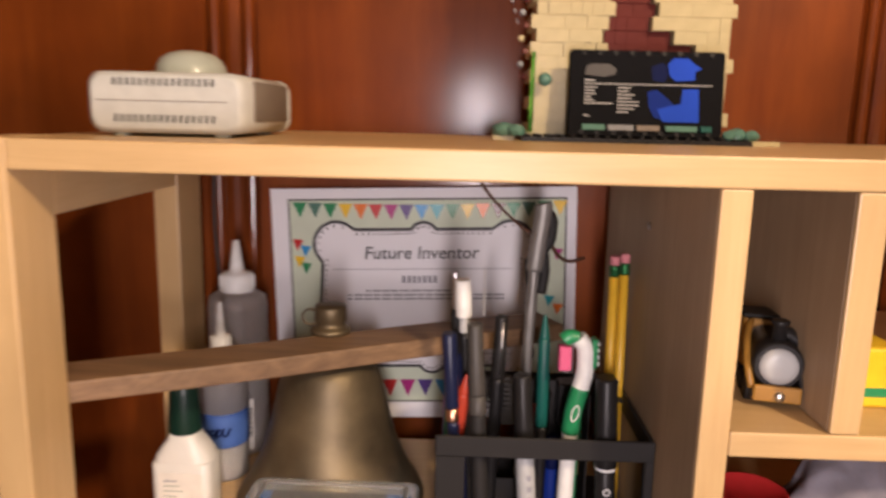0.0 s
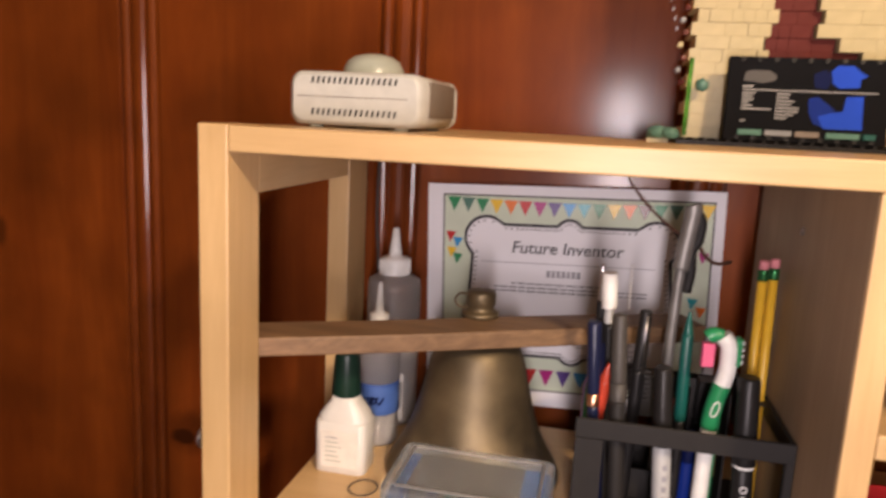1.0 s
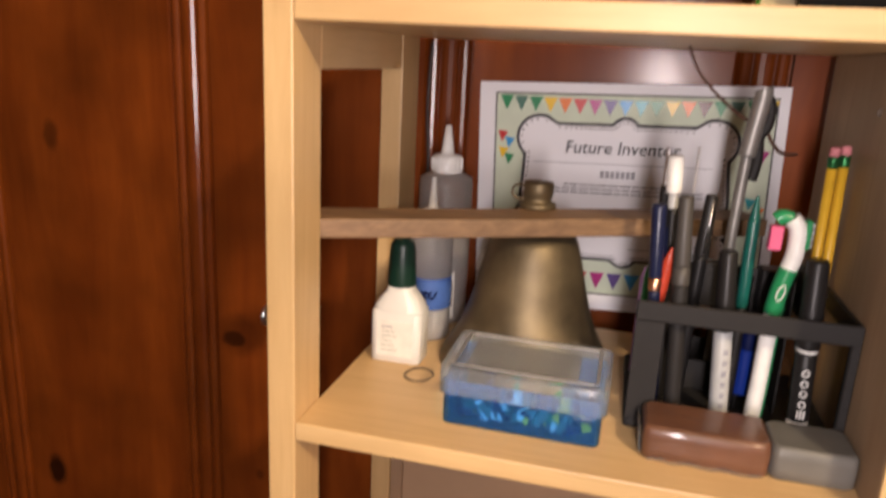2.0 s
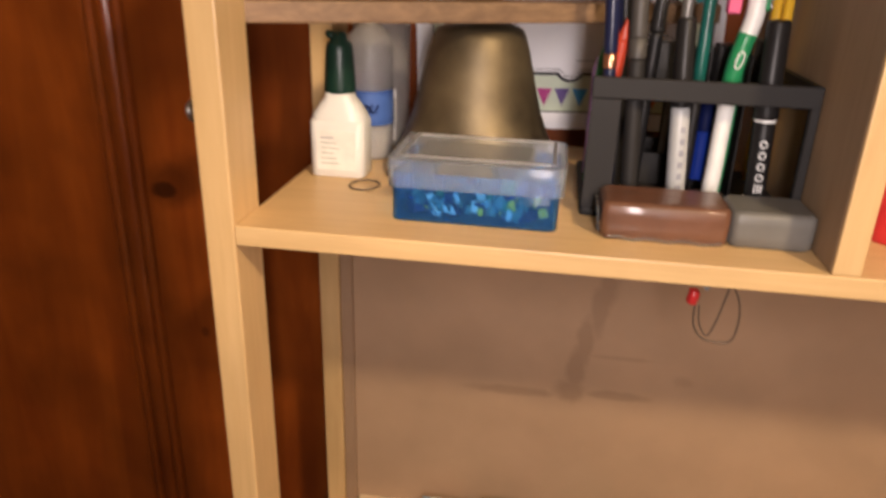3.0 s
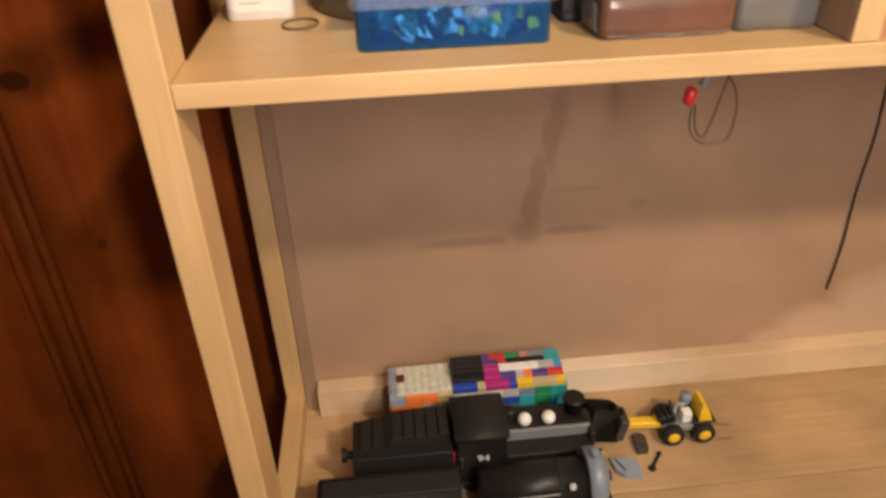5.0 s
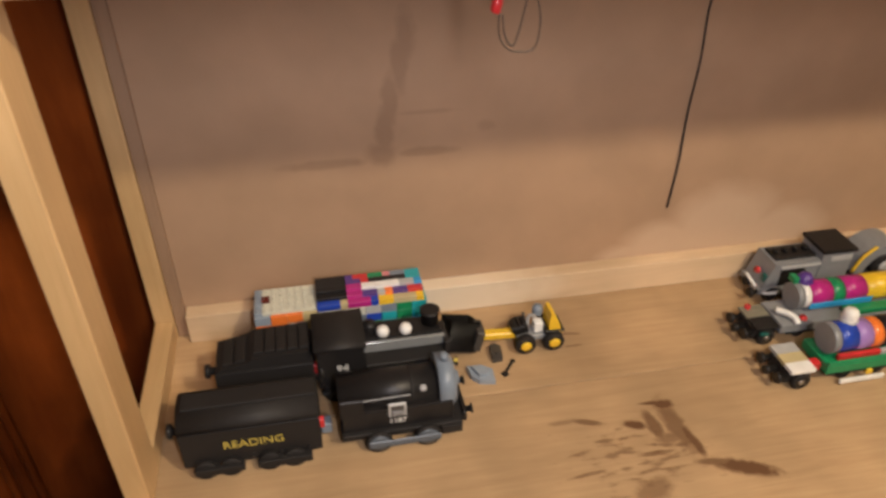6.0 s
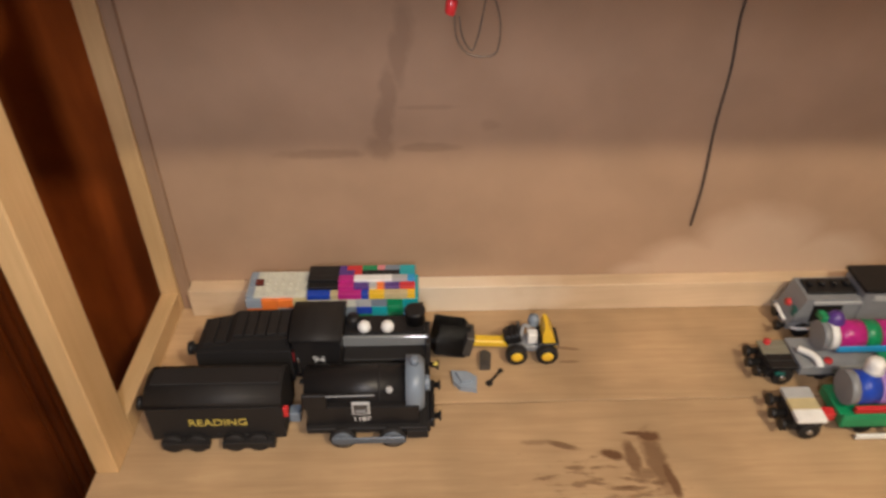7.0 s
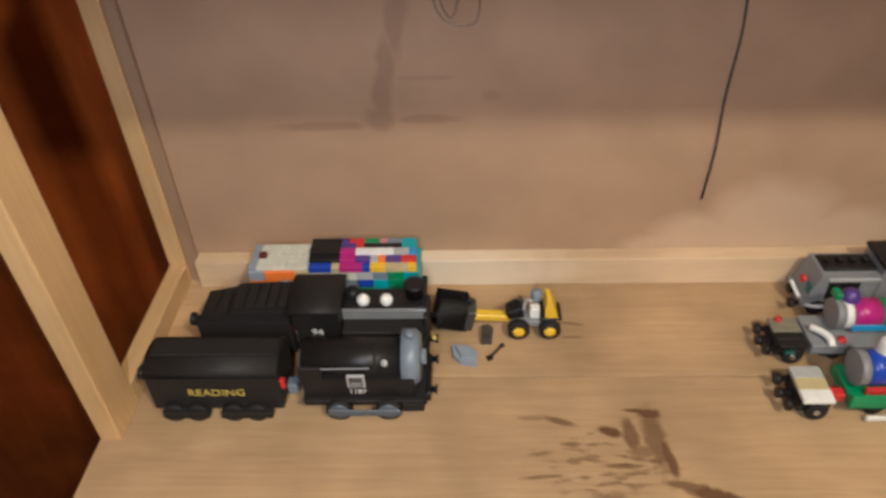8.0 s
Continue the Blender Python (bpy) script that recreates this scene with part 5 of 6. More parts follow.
def engine(x, y, number, front):
    ob = thing("toy_locomotive", (x, y, T), "black toy-brick locomotive " + ("with a blue-grey round front" if front else "with two white round lamps"), "toy train", "brick train cars")
    L, W = 0.119, 0.054
    part("frame", box(0.0, L - 0.004, 0.0015, W - 0.0015, 0.009, 0.022, 0.0008, 1), BLACK_DULL, ob)
    if front:
        part("side_tank", box(0.002, L - 0.014, 0.0, W, 0.020, 0.046, 0.0015, 2), BLACK, ob)
        part("boiler", shift(rod((0, 0, 0), (L - 0.016, 0, 0), ((0, 0.0215), (1, 0.0215)), 28), pose(0.0, W / 2 + 0.001, 0.0430)), BLACK, ob)
        part("cab_wall", box(0.0, 0.022, 0.0, 0.004, 0.044, 0.062, 0.0008, 1), BLACK, ob)
        nose = part("smokebox_front", rod((L - 0.026, W / 2 + 0.001, 0.047), (L - 0.009, W / 2 + 0.001, 0.047), ((0, 0.0265), (0.7, 0.0265), (1, 0.022)), 28), BLUEGREY, ob, "blue-grey round front")
        part("nose_stud", rod((L - 0.009, W / 2 + 0.001, 0.047), (L - 0.004, W / 2 + 0.001, 0.047), ((0, 0.008), (1, 0.007)), 14), BLUEGREY, nose)
        part("top_stud", shift(lathe([(0.004, 0), (0.004, 0.006), (0.003, 0.007)], 12), pose(L - 0.018, W / 2 + 0.001, 0.0725)), BLUEGREY, nose)
        win = part("window", box(0.044, 0.0605, -0.0022, 0.0002, 0.0385, 0.0545, 0.0006, 1), LIGHTGREY, ob, "small grey-framed side hatch")
        part("pane", box(0.0462, 0.0583, -0.0028, -0.0020, 0.0405, 0.0520, 0.0003, 1), CHARCOAL, win)
        part("pane_glint", box(0.0475, 0.0570, -0.0031, -0.0026, 0.0420, 0.0465, 0.0002, 1), GREY, win)
        lettering("number", number, 0.0082, pose(0.0525, -0.0008, 0.0315, 90), WHITE_INK, ob, bold=0.0001)
        part("pipe", tube([(0.004, 0.001, 0.060), (0.04, 0.001, 0.0605), (0.065, 0.002, 0.060)], 0.0009, 6, 4), GREY, ob)
        part("round_rivet", shift(lathe([(0.0034, 0), (0.003, 0.0012), (0.0001, 0.0014)], 12, False), pose(0.078, 0.0095, 0.0585, 50)), LIGHTGREY, ob)
        for xx, r in ((0.034, 0.0125), (0.080, 0.0125)):
            wheel_at(ob, xx, -0.0060, r, 0.005, BLACK_DULL, DARKBLUEGREY, 0.78)
            wheel_at(ob, xx, W + 0.0015, r, 0.005, BLACK_DULL)
        part("footplate", box(0.001, L - 0.006, -0.0050, 0.0015, 0.0205, 0.0235, 0.0006, 1), BLACK_DULL, ob)
        for k in range(6):
            part("boiler_rivet", shift(lathe([(0.0011, 0), (0.0008, 0.0008), (0.0001, 0.0009)], 8, False), pose(0.030 + 0.009 * k, 0.0082, 0.0555, 55)), BLACK, ob)
        part("boiler_band", rod((0.0675, W / 2 + 0.001, 0.0430), (0.0700, W / 2 + 0.001, 0.0430), ((0, 0.0219), (1, 0.0219)), 28), BLACK_DULL, ob)
        part("cylinder_block", box(L - 0.026, L - 0.006, -0.0065, 0.0010, 0.0100, 0.0200, 0.001, 2), BLACK_DULL, ob)
        part("side_rod", box(0.024, 0.092, -0.0108, -0.0090, 0.0085, 0.0165, 0.0008, 1), DARKBLUEGREY, ob, "blue-grey coupling rod")
        part("buffer_beam", box(L - 0.004, L, 0.002, W - 0.002, 0.014, 0.026, 0.001, 1), BLACK, ob)
        for yy in (0.008, W - 0.008):
            part("buffer", rod((L, yy, 0.024), (L + 0.006, yy, 0.024), ((0, 0.003), (0.7, 0.003), (0.75, 0.005), (1, 0.005)), 12), BLACK, ob)
    else:
        part("cab", box(-0.016, 0.030, 0.0, W, 0.022, 0.0715, 0.0015, 2), BLACK, ob)
        part("cab_roof", shift(half_barrel(0.050, W / 2 + 0.002, 0.0), pose(-0.018, W / 2, 0.0710) @ Matrix.Diagonal((1, 1, 0.32, 1))), BLACK_DULL, ob)
        part("hood", box(0.0305, L - 0.008, 0.0245, W - 0.004, 0.022, 0.058, 0.0015, 2), BLACK, ob)
        part("side_deck", box(0.0305, L - 0.008, 0.002, 0.0243, 0.022, 0.0432, 0.001, 1), BLACK_DULL, ob)
        part("running_board", box(0.023, L - 0.006, 0.020, 0.024, 0.0435, 0.0555, 0.0006, 1), GREYSHINE, ob, "glossy grey running board")
        for xx in (0.051, 0.074):
            bm = bmesh.new()
            bmesh.ops.create_uvsphere(bm, u_segments=16, v_segments=10, radius=0.0066)
            for f in bm.faces:
                f.smooth = True
            part("lamp", shift(bm, pose(xx, 0.027, 0.0635)), WHITE, ob, "white round lamp")
        part("chimney", shift(lathe([(0.009, 0), (0.009, 0.012), (0.0105, 0.013), (0.0105, 0.016), (0.008, 0.0165)], 18), pose(L - 0.018, 0.040, 0.0575)), BLACK, ob)
        part("front_plate", box(L - 0.008, L - 0.003, 0.010, W - 0.010, 0.024, 0.054, 0.001, 1), BLACK_DULL, ob)
        lettering("number", number, 0.0122, pose(0.008, -0.0008, 0.0468, 90), WHITE_INK, ob, bold=0.0)
        part("handrail", tube([(-0.012, -0.001, 0.030), (-0.012, -0.0015, 0.050)], 0.0008, 6, 3), STEEL, ob)
        part("cab_step", box(-0.014, 0.004, -0.004, 0.002, 0.016, 0.019, 0.0006, 1), BLACK_DULL, ob)
        part("bright_rail", box(0.002, 0.020, -0.0016, 0.0004, 0.0262, 0.0276, 0.0003, 1), LIGHTGREY, ob)
        part("dome", shift(lathe([(0.0075, 0), (0.0075, 0.006), (0.005, 0.009), (0.0001, 0.0098)], 16, False), pose(0.039, 0.040, 0.0578)), BLACK, ob)
        part("gold_star", shift(prism([(0.003 * (1 if k % 2 else 0.5) * math.cos(math.pi * k / 5), 0.003 * (1 if k % 2 else 0.5) * math.sin(math.pi * k / 5)) for k in range(10)], 0, 0.0012), pose(L + 0.002, 0.004, 0.034, 70)), GOLD_INK, ob)
        for xx in (0.0, 0.036, 0.085):
            wheel_at(ob, xx, 0.004, 0.0125, 0.005, BLACK_DULL)
            wheel_at(ob, xx, W - 0.004, 0.0125, 0.005, BLACK_DULL)
        for yy in (0.010, W - 0.010):
            part("buffer", rod((L - 0.003, yy, 0.026), (L + 0.005, yy, 0.026), ((0, 0.003), (0.7, 0.003), (0.75, 0.005), (1, 0.005)), 12), BLACK, ob)
    return ob


tender(-0.140, 0.497, "READING")
engine(0.000, 0.501, "1187", True)
tender(-0.112, 0.567, "", 0.093)
engine(0.000, 0.562, "94", False)


def mosaic_car():
    """Patchwork wagon of many coloured bricks at the back."""
    rng = random.Random(3)
    ob = thing("mosaic_wagon", (-0.077, 0.632, T), "patchwork toy-brick wagon with a white stud plate", "toy train", "brick train cars")
    ob.scale = (1.0, 1.0, 1.07)
    part("chassis", box(0.0, 0.186, 0.004, 0.044, 0.010, 0.018, 0.0008, 1), BLACK_DULL, ob)
    for x in (0.02, 0.045, 0.14, 0.165):
        wheel_at(ob, x, 0.006, 0.009, 0.004, BLACK_DULL)
        wheel_at(ob, x, 0.042, 0.009, 0.004, BLACK_DULL)
    rows = [
        [ORANGE, ORANGE, CREAM, TEAL, AZURE, BLUE, TEAL, BLUEGREY, GREEN, TEAL, BLUE],
        [BLUEGREY, LIGHTGREY, TEAL, BLUEGREY, BLUE, PURPLE, BLUEGREY, GREEN, TEAL, GREEN, AZURE],
        [ORANGE, ORANGE, LIGHTGREY, CREAM, BLUE, AZURE, BLUEGREY, BLUE, TEAL, GREEN, TEAL],
        [PALEBLUE, ORANGE, ORANGE, CREAM, EGGSHELL, EGGSHELL, EGGSHELL, LIGHTGREY, BLUEGREY, GREEN, TEAL],
    ]
    for r, row in enumerate(rows):
        for k, m in enumerate(row):
            brick(ob, 0.002 + 0.0163 * k, 0.002, 0.0181 + BR * r, 2, 5, BR, m, False)
    z = 0.0181 + 4 * BR
    for k, (n, m) in enumerate(((1, PALEBLUE), (1, EGGSHELL), (3, EGGSHELL), (3, EGGSHELL))):
        x = (0.002, 0.010, 0.018, 0.042)[k]
        brick(ob, x, 0.006, z, n, 5, PL, m, True)
    brick(ob, 0.010, 0.022, z + PL, 1, 1, PL, MAROON, False)
    zz = z
    front = [(0.066, 3, BLUE), (0.090, 1, CREAM), (0.098, 3, MAGENTA), (0.122, 1, BLUE), (0.130, 2, YELLOW), (0.146, 3, CREAM), (0.170, 1, YELLOW)]
    for x, n, m in front:
        brick(ob, x, 0.002, zz, n, 1, PL * 2, m, False)
    second = [(0.066, 4, BLACK), (0.098, 2, MAGENTA), (0.114, 2, PURPLE), (0.130, 1, LIGHTGREY), (0.138, 1, ORANGE), (0.146, 2, PURPLE), (0.162, 2, RED)]
    for x, n, m in second:
        brick(ob, x, 0.010, zz, n, 1, PL * 3, m, False)
    third = [(0.066, 4, BLACK), (0.098, 2, MAGENTA), (0.114, 5, WHITE), (0.154, 2, LIGHTGREY), (0.170, 1, AZURE)]
    for x, n, m in third:
        brick(ob, x, 0.018, zz, n, 1, PL * 4, m, False)
    fourth = [(0.066, 4, BLACK), (0.098, 2, PURPLE), (0.114, 1, RED), (0.122, 5, BLACK), (0.162, 2, TEAL)]
    for x, n, m in fourth:
        brick(ob, x, 0.026, zz, n, 1, PL * 4, m, False)
    fifth = [(0.066, 4, BLACK), (0.098, 1, PURPLE), (0.106, 2, RED), (0.122, 2, GREEN), (0.138, 1, PINK), (0.146, 2, BLUEGREY), (0.162, 2, TEAL)]
    for x, n, m in fifth:
        brick(ob, x, 0.034, zz, n, 1, PL * 4, m, False)
    return ob


mosaic_car()


def digger():
    ob = thing("toy_digger", (0.222, 0.612, T), "small yellow and grey toy-brick digger with black wheels", "toy digger")
    part("chassis", box(-0.024, 0.024, -0.008, 0.012, 0.010, 0.017, 0.0008, 1), GREY, ob)
    for x in (-0.016, 0.016):
        for y in (-0.013, 0.017):
            wheel_at(ob, x, y, 0.0112, 0.009, BLACK_DULL, YELLOW if y < 0 else None, 0.55)
    part("fender", box(0.006, 0.028, -0.012, 0.014, 0.0215, 0.0240, 0.0006, 1), BLACK, ob)
    part("seat", box(-0.004, 0.006, -0.004, 0.006, 0.017, 0.030, 0.0008, 1), WHITE, ob, "white seat block")
    part("engine_block", shift(box(-0.009, 0.009, -0.006, 0.010, 0.0, 0.0115, 0.0012, 1), pose(-0.018, 0.002, 0.0165, 0, -14)), BLACK, ob)
    for k in range(3):
        part("engine_fin", box(-0.027 + 0.005 * k, -0.0245 + 0.005 * k, -0.005, 0.010, 0.026 + 0.001 * k, 0.030 + 0.001 * k, 0.0004, 1), BLACK, ob)
    part("headrest", shift(lathe([(0.0055, 0), (0.0062, 0.006), (0.005, 0.011), (0.0001, 0.012)], 14, False), pose(0.003, 0.012, 0.031)), BLUEGREY, ob)
    part("controls", tube([(-0.010, 0.004, 0.022), (-0.008, 0.006, 0.034), (-0.002, 0.002, 0.036)], 0.0020, 8, 4), LIGHTGREY, ob)
    part("lever", tube([(-0.012, 0.008, 0.026), (-0.014, 0.009, 0.037)], 0.0018, 6, 3), CHARCOAL, ob)
    hood = [(-0.006, 0.0), (0.007, 0.0), (0.0085, 0.006), (0.004, 0.020), (-0.001, 0.030), (-0.005, 0.031), (-0.0065, 0.024)]
    part("rear_hood", shift(prism(hood, -0.012, 0.010), pose(0.017, 0, 0.0142, 90)), YELLOW, ob, "curved yellow rear hood")
    part("arm", shift(box(-0.019, 0.019, -0.0050, 0.0050, -0.004, 0.004, 0.0010, 1), pose(-0.044, 0.003, 0.016, 0, 4)), YELLOW, ob)
    part("arm_pin", rod((-0.027, -0.004, 0.017), (-0.027, 0.010, 0.017), ((0, 0.003), (1, 0.003)), 10), YELLOW, ob)
    part("bucket", shift(hollow(-0.017, 0.017, -0.015, 0.015, 0.0, 0.034, 0.001, 0.0016), pose(-0.089, 0.003, 0.003, -22, 16, 6)), BLACK, ob, "open black bucket")
    part("bucket_back", shift(box(-0.0045, 0.0045, -0.012, 0.012, 0.0, 0.026, 0.001, 1), pose(-0.069, 0.004, 0.004, 0, 12)), CHARCOAL, ob)
    return ob


digger()


def loose(name, label, loc, bm, m, turn=0):
    ob = thing(name, loc, label, "toy part", "loose bricks on the desk", turn=turn)
    part("piece", bm, m, ob)
    return ob


loose("slope_brick", "loose sand-blue slope brick lying flat", (0.149, 0.570, T), join(prism([(-0.012, 0.013), (0.004, 0.012), (0.014, 0.004), (0.013, -0.013), (-0.003, -0.010), (-0.010, -0.002)], 0.0, 0.006), shift(prism([(-0.008, 0.008), (0.003, 0.008), (0.009, -0.004), (-0.002, -0.006)], 0.0, 0.004), pose(0, 0, 0.0059))), PALEBLUE)
loose("small_brick", "loose tiny black clip brick", (0.173, 0.598, T), join(prism([(-0.006, -0.010), (0.005, -0.010), (0.007, 0.007), (0.001, 0.012), (-0.005, 0.010)], 0, 0.008), shift(lathe([(0.0024, 0), (0.0024, 0.0017)], 8), pose(0, -0.004, 0.0079))), CHARCOAL)
loose("toy_wrench", "loose tiny black toy spanner", (0.182, 0.577, T), join(tube([(-0.007, -0.009, 0.0016), (0.007, 0.009, 0.0016)], 0.0015, 6, 3), shift(box(-0.003, 0.003, -0.003, 0.003, 0.0, 0.003, 0.0005, 1), pose(-0.0065, -0.0085, 0, 0, 0, 30)), shift(box(-0.002, 0.002, -0.002, 0.002, 0.0, 0.003, 0.0005, 1), pose(0.0068, 0.0088, 0, 0, 0, 30))), BLACK)


def bogie(parent, x, y, w, deck, stripes):
    """Short end truck: wheels, buffers and a striped deck."""
    part("bogie_frame", box(x, x + 0.030, y + 0.005, y + w - 0.005, 0.006, 0.0215, 0.001, 1), BLACK_DULL, parent)
    n = len(stripes)
    for k, m in enumerate(stripes):
        part("deck_tile", box(x + 0.001, x + 0.029, y + w * k / n + 0.0001, y + w * (k + 1) / n - 0.0001, 0.0216, deck, 0.0004, 1), m, parent)
    for yy in (y + 0.006, y + w - 0.006):
        part("buffer", rod((x, yy, 0.015), (x - 0.011, yy, 0.015), ((0, 0.003), (0.6, 0.003), (0.62, 0.006), (1, 0.006)), 12), BLACK, parent)
    part("coupler", rod((x, y + w / 2, 0.013), (x - 0.014, y + w / 2, 0.013), ((0, 0.004), (0.6, 0.004), (0.62, 0.005), (1, 0.005)), 12), BLACK, parent)
    for yy in (y + 0.002, y + w - 0.002):
        wheel_at(parent, x + 0.016, yy, 0.010, 0.005, BLACK_DULL, STEEL, 0.3)


def barrel_load(parent, x, y, z, r, bands):
    part("barrel_end", rod((x, y, z), (x + 0.008, y, z), ((0, r), (1, r)), 20), GREY, parent, "grey barrel end")
    x += 0.0082
    for w, m in bands:
        part("barrel_band", rod((x, y, z), (x + w - 0.0002, y, z), ((0, r * 0.98), (1, r * 0.98)), 20), m, parent)
        x += w


def flat_wagon():
    ob = thing("flat_wagon", (0.453, 0.492, T), "green toy-brick flat wagon carrying a striped barrel", "toy train", "brick train cars")
    bogie(ob, 0.0, 0.0, 0.042, 0.026, (WHITE, CREAM, LIGHTGREY))
    part("red_link", box(0.029, 0.043, 0.010, 0.020, 0.013, 0.022, 0.0008, 1), RED, ob)
    part("bed", box(0.043, 0.300, 0.001, 0.045, 0.014, 0.026, 0.001, 1), GREEN, ob, "green flat bed")
    part("bed_rim", box(0.043, 0.300, 0.001, 0.0045, 0.0262, 0.030, 0.0008, 1), GREEN, ob)
    part("under_frame", box(0.050, 0.290, 0.006, 0.040, 0.006, 0.0138, 0.001, 1), BLACK_DULL, ob)
    part("side_sill", box(0.060, 0.112, -0.004, -0.001, 0.002, 0.008, 0.0008, 1), WHITE, ob, "white side sill")
    part("yellow_clip", box(0.090, 0.097, -0.002, 0.001, 0.009, 0.015, 0.0006, 1), YELLOW, ob)
    for x in (0.070, 0.110, 0.220, 0.255):
        wheel_at(ob, x, 0.008, 0.009, 0.005, BLACK_DULL)
    barrel_load(ob, 0.048, 0.024, 0.0440, 0.0165, ((0.020, BLUE), (0.017, LILAC), (0.012, ORANGE), (0.020, BLACK), (0.020, WHITE), (0.030, GREY), (0.040, RED)))
    part("red_side", box(0.056, 0.105, 0.0055, 0.010, 0.0262, 0.034, 0.0006, 1), RED, ob)
    part("grey_side", box(0.1055, 0.18, 0.0055, 0.010, 0.0262, 0.034, 0.0006, 1), LIGHTGREY, ob)
    part("white_dome", shift(lathe([(0.0078, 0), (0.0080, 0.002), (0.0078, 0.0095), (0.006, 0.0125), (0.0001, 0.0135)], 16, False), pose(0.074, 0.030, 0.0605)), WHITE, ob, "white round piece on the barrel")
    part("white_collar", shift(lathe([(0.0095, 0), (0.0095, 0.003), (0.0075, 0.0035)], 14), pose(0.074, 0.030, 0.0580)), LIGHTGREY, ob)
    return ob


def barrel_wagon():
    ob = thing("barrel_wagon", (0.455, 0.560, T), "dark grey toy-brick wagon carrying a magenta barrel", "toy train", "brick train cars")
    bogie(ob, 0.0, 0.0, 0.040, 0.0245, (BLACK, BLACK, RUSTGREY, RUSTGREY))
    part("teal_clip", box(0.006, 0.016, -0.003, 0.0005, 0.0155, 0.019, 0.0006, 1), TEALDARK, ob)
    part("red_pin", shift(lathe([(0.0035, 0), (0.0035, 0.004), (0.0001, 0.0045)], 10, False), pose(0.010, 0.036, 0.0245)), RED, ob)
    part("white_curve", tube([(0.050, 0.000, 0.0245), (0.049, 0.006, 0.029), (0.044, 0.014, 0.030), (0.036, 0.022, 0.029)], 0.0036, 8, 5), WHITE, ob)
    part("bed", box(0.032, 0.300, 0.001, 0.044, 0.012, 0.024, 0.001, 1), GREY, ob, "dark grey bed")
    part("red_stud", shift(lathe([(0.004, 0), (0.004, 0.003), (0.0001, 0.0032)], 10, False), pose(0.062, 0.008, 0.0238)), RED, ob)
    part("under_frame", box(0.045, 0.290, 0.006, 0.038, 0.004, 0.0118, 0.001, 1), BLACK_DULL, ob)
    for x in (0.060, 0.100, 0.220):
        wheel_at(ob, x, 0.008, 0.008, 0.005, BLACK_DULL)
    part("green_plate", box(0.112, 0.29, 0.002, 0.014, 0.0245, 0.031, 0.0008, 1), GREEN, ob)
    part("blue_side", box(0.072, 0.150, 0.014, 0.018, 0.030, 0.038, 0.0008, 1), AZURE, ob)
    barrel_load(ob, 0.056, 0.030, 0.0400, 0.0155, ((0.008, WHITE), (0.027, MAGENTA), (0.015, GREEN), (0.028, MAGENTA), (0.050, YELLOW), (0.03, BLUE)))
    part("purple_cone", shift(lathe([(0.010, 0), (0.009, 0.006), (0.006, 0.011), (0.0001, 0.013)], 14, False), pose(0.072, 0.036, 0.0530)), PURPLE, ob)
    part("green_slope", box(0.056, 0.063, 0.032, 0.044, 0.0540, 0.062, 0.001, 1), GREEN, ob)
    return ob


def grey_engine():
    ob = thing("grey_locomotive", (0.502, 0.628, T), "grey toy-brick diesel engine with black windows", "toy train", "brick train cars")
    W = 0.048
    ob.scale = (0.88, 0.92, 0.86)
    part("frame", box(0.0, 0.140, 0.002, W - 0.002, 0.012, 0.022, 0.001, 1), GREY, ob)
    part("white_pilot", tube([(-0.004, 0.030, 0.030), (0.006, 0.004, 0.016), (0.030, 0.000, 0.015)], 0.0024, 8, 5), WHITE, ob)
    part("hood", shift(prism([(0.004, 0.022), (0.016, 0.060), (0.100, 0.060), (0.100, 0.022)], -W + 0.004, -0.004), pose(0, 0, 0, 90)), GREY, ob, "sloped grey hood")
    part("side_window", box(0.026, 0.062, 0.0028, 0.0042, 0.024, 0.050, 0.0006, 1), BLACK, ob, "black side window")
    part("side_sill", box(0.024, 0.098, 0.0022, 0.0045, 0.0515, 0.0565, 0.0006, 1), LIGHTGREY, ob)
    part("nose_light", shift(lathe([(0.005, 0), (0.0045, 0.003), (0.0001, 0.0036)], 10, False), pose(0.006, 0.022, 0.040, 0, -70)), RED, ob)
    part("green_trim", box(0.006, 0.010, 0.006, 0.014, 0.030, 0.042, 0.0008, 1), TEALDARK, ob)
    part("roof_plate", box(0.020, 0.080, 0.012, W - 0.010, 0.0602, 0.064, 0.0006, 1), BLACK, ob)
    for k in range(4):
        part("roof_vent", shift(lathe([(0.004, 0), (0.004, 0.005), (0.003, 0.006)], 10), pose(0.026 + 0.015 * k, 0.026, 0.064)), BLACK, ob)
    part("cab", box(0.082, 0.128, 0.002, W - 0.002, 0.0225, 0.070, 0.001, 1), GREY, ob)
    part("cab_roof", box(0.080, 0.131, 0.0, W, 0.0705, 0.076, 0.0015, 2), BLACK, ob, "black cab roof")
    part("cab_band", box(0.094, 0.126, 0.0005, 0.0018, 0.058, 0.066, 0.0005, 1), LIGHTGREY, ob)
    for x in (-0.002, 0.006):
        part("buffer", rod((x, 0.010 + 3 * x, 0.018), (x - 0.011, 0.010 + 3 * x, 0.018), ((0, 0.003), (0.6, 0.003), (0.62, 0.006), (1, 0.006)), 12), BLACK, ob)
    for x in (0.02, 0.045, 0.095, 0.120):
        wheel_at(ob, x, 0.004, 0.011, 0.006, BLACK_DULL)
        wheel_at(ob, x, W - 0.004, 0.011, 0.006, BLACK_DULL)
    return ob


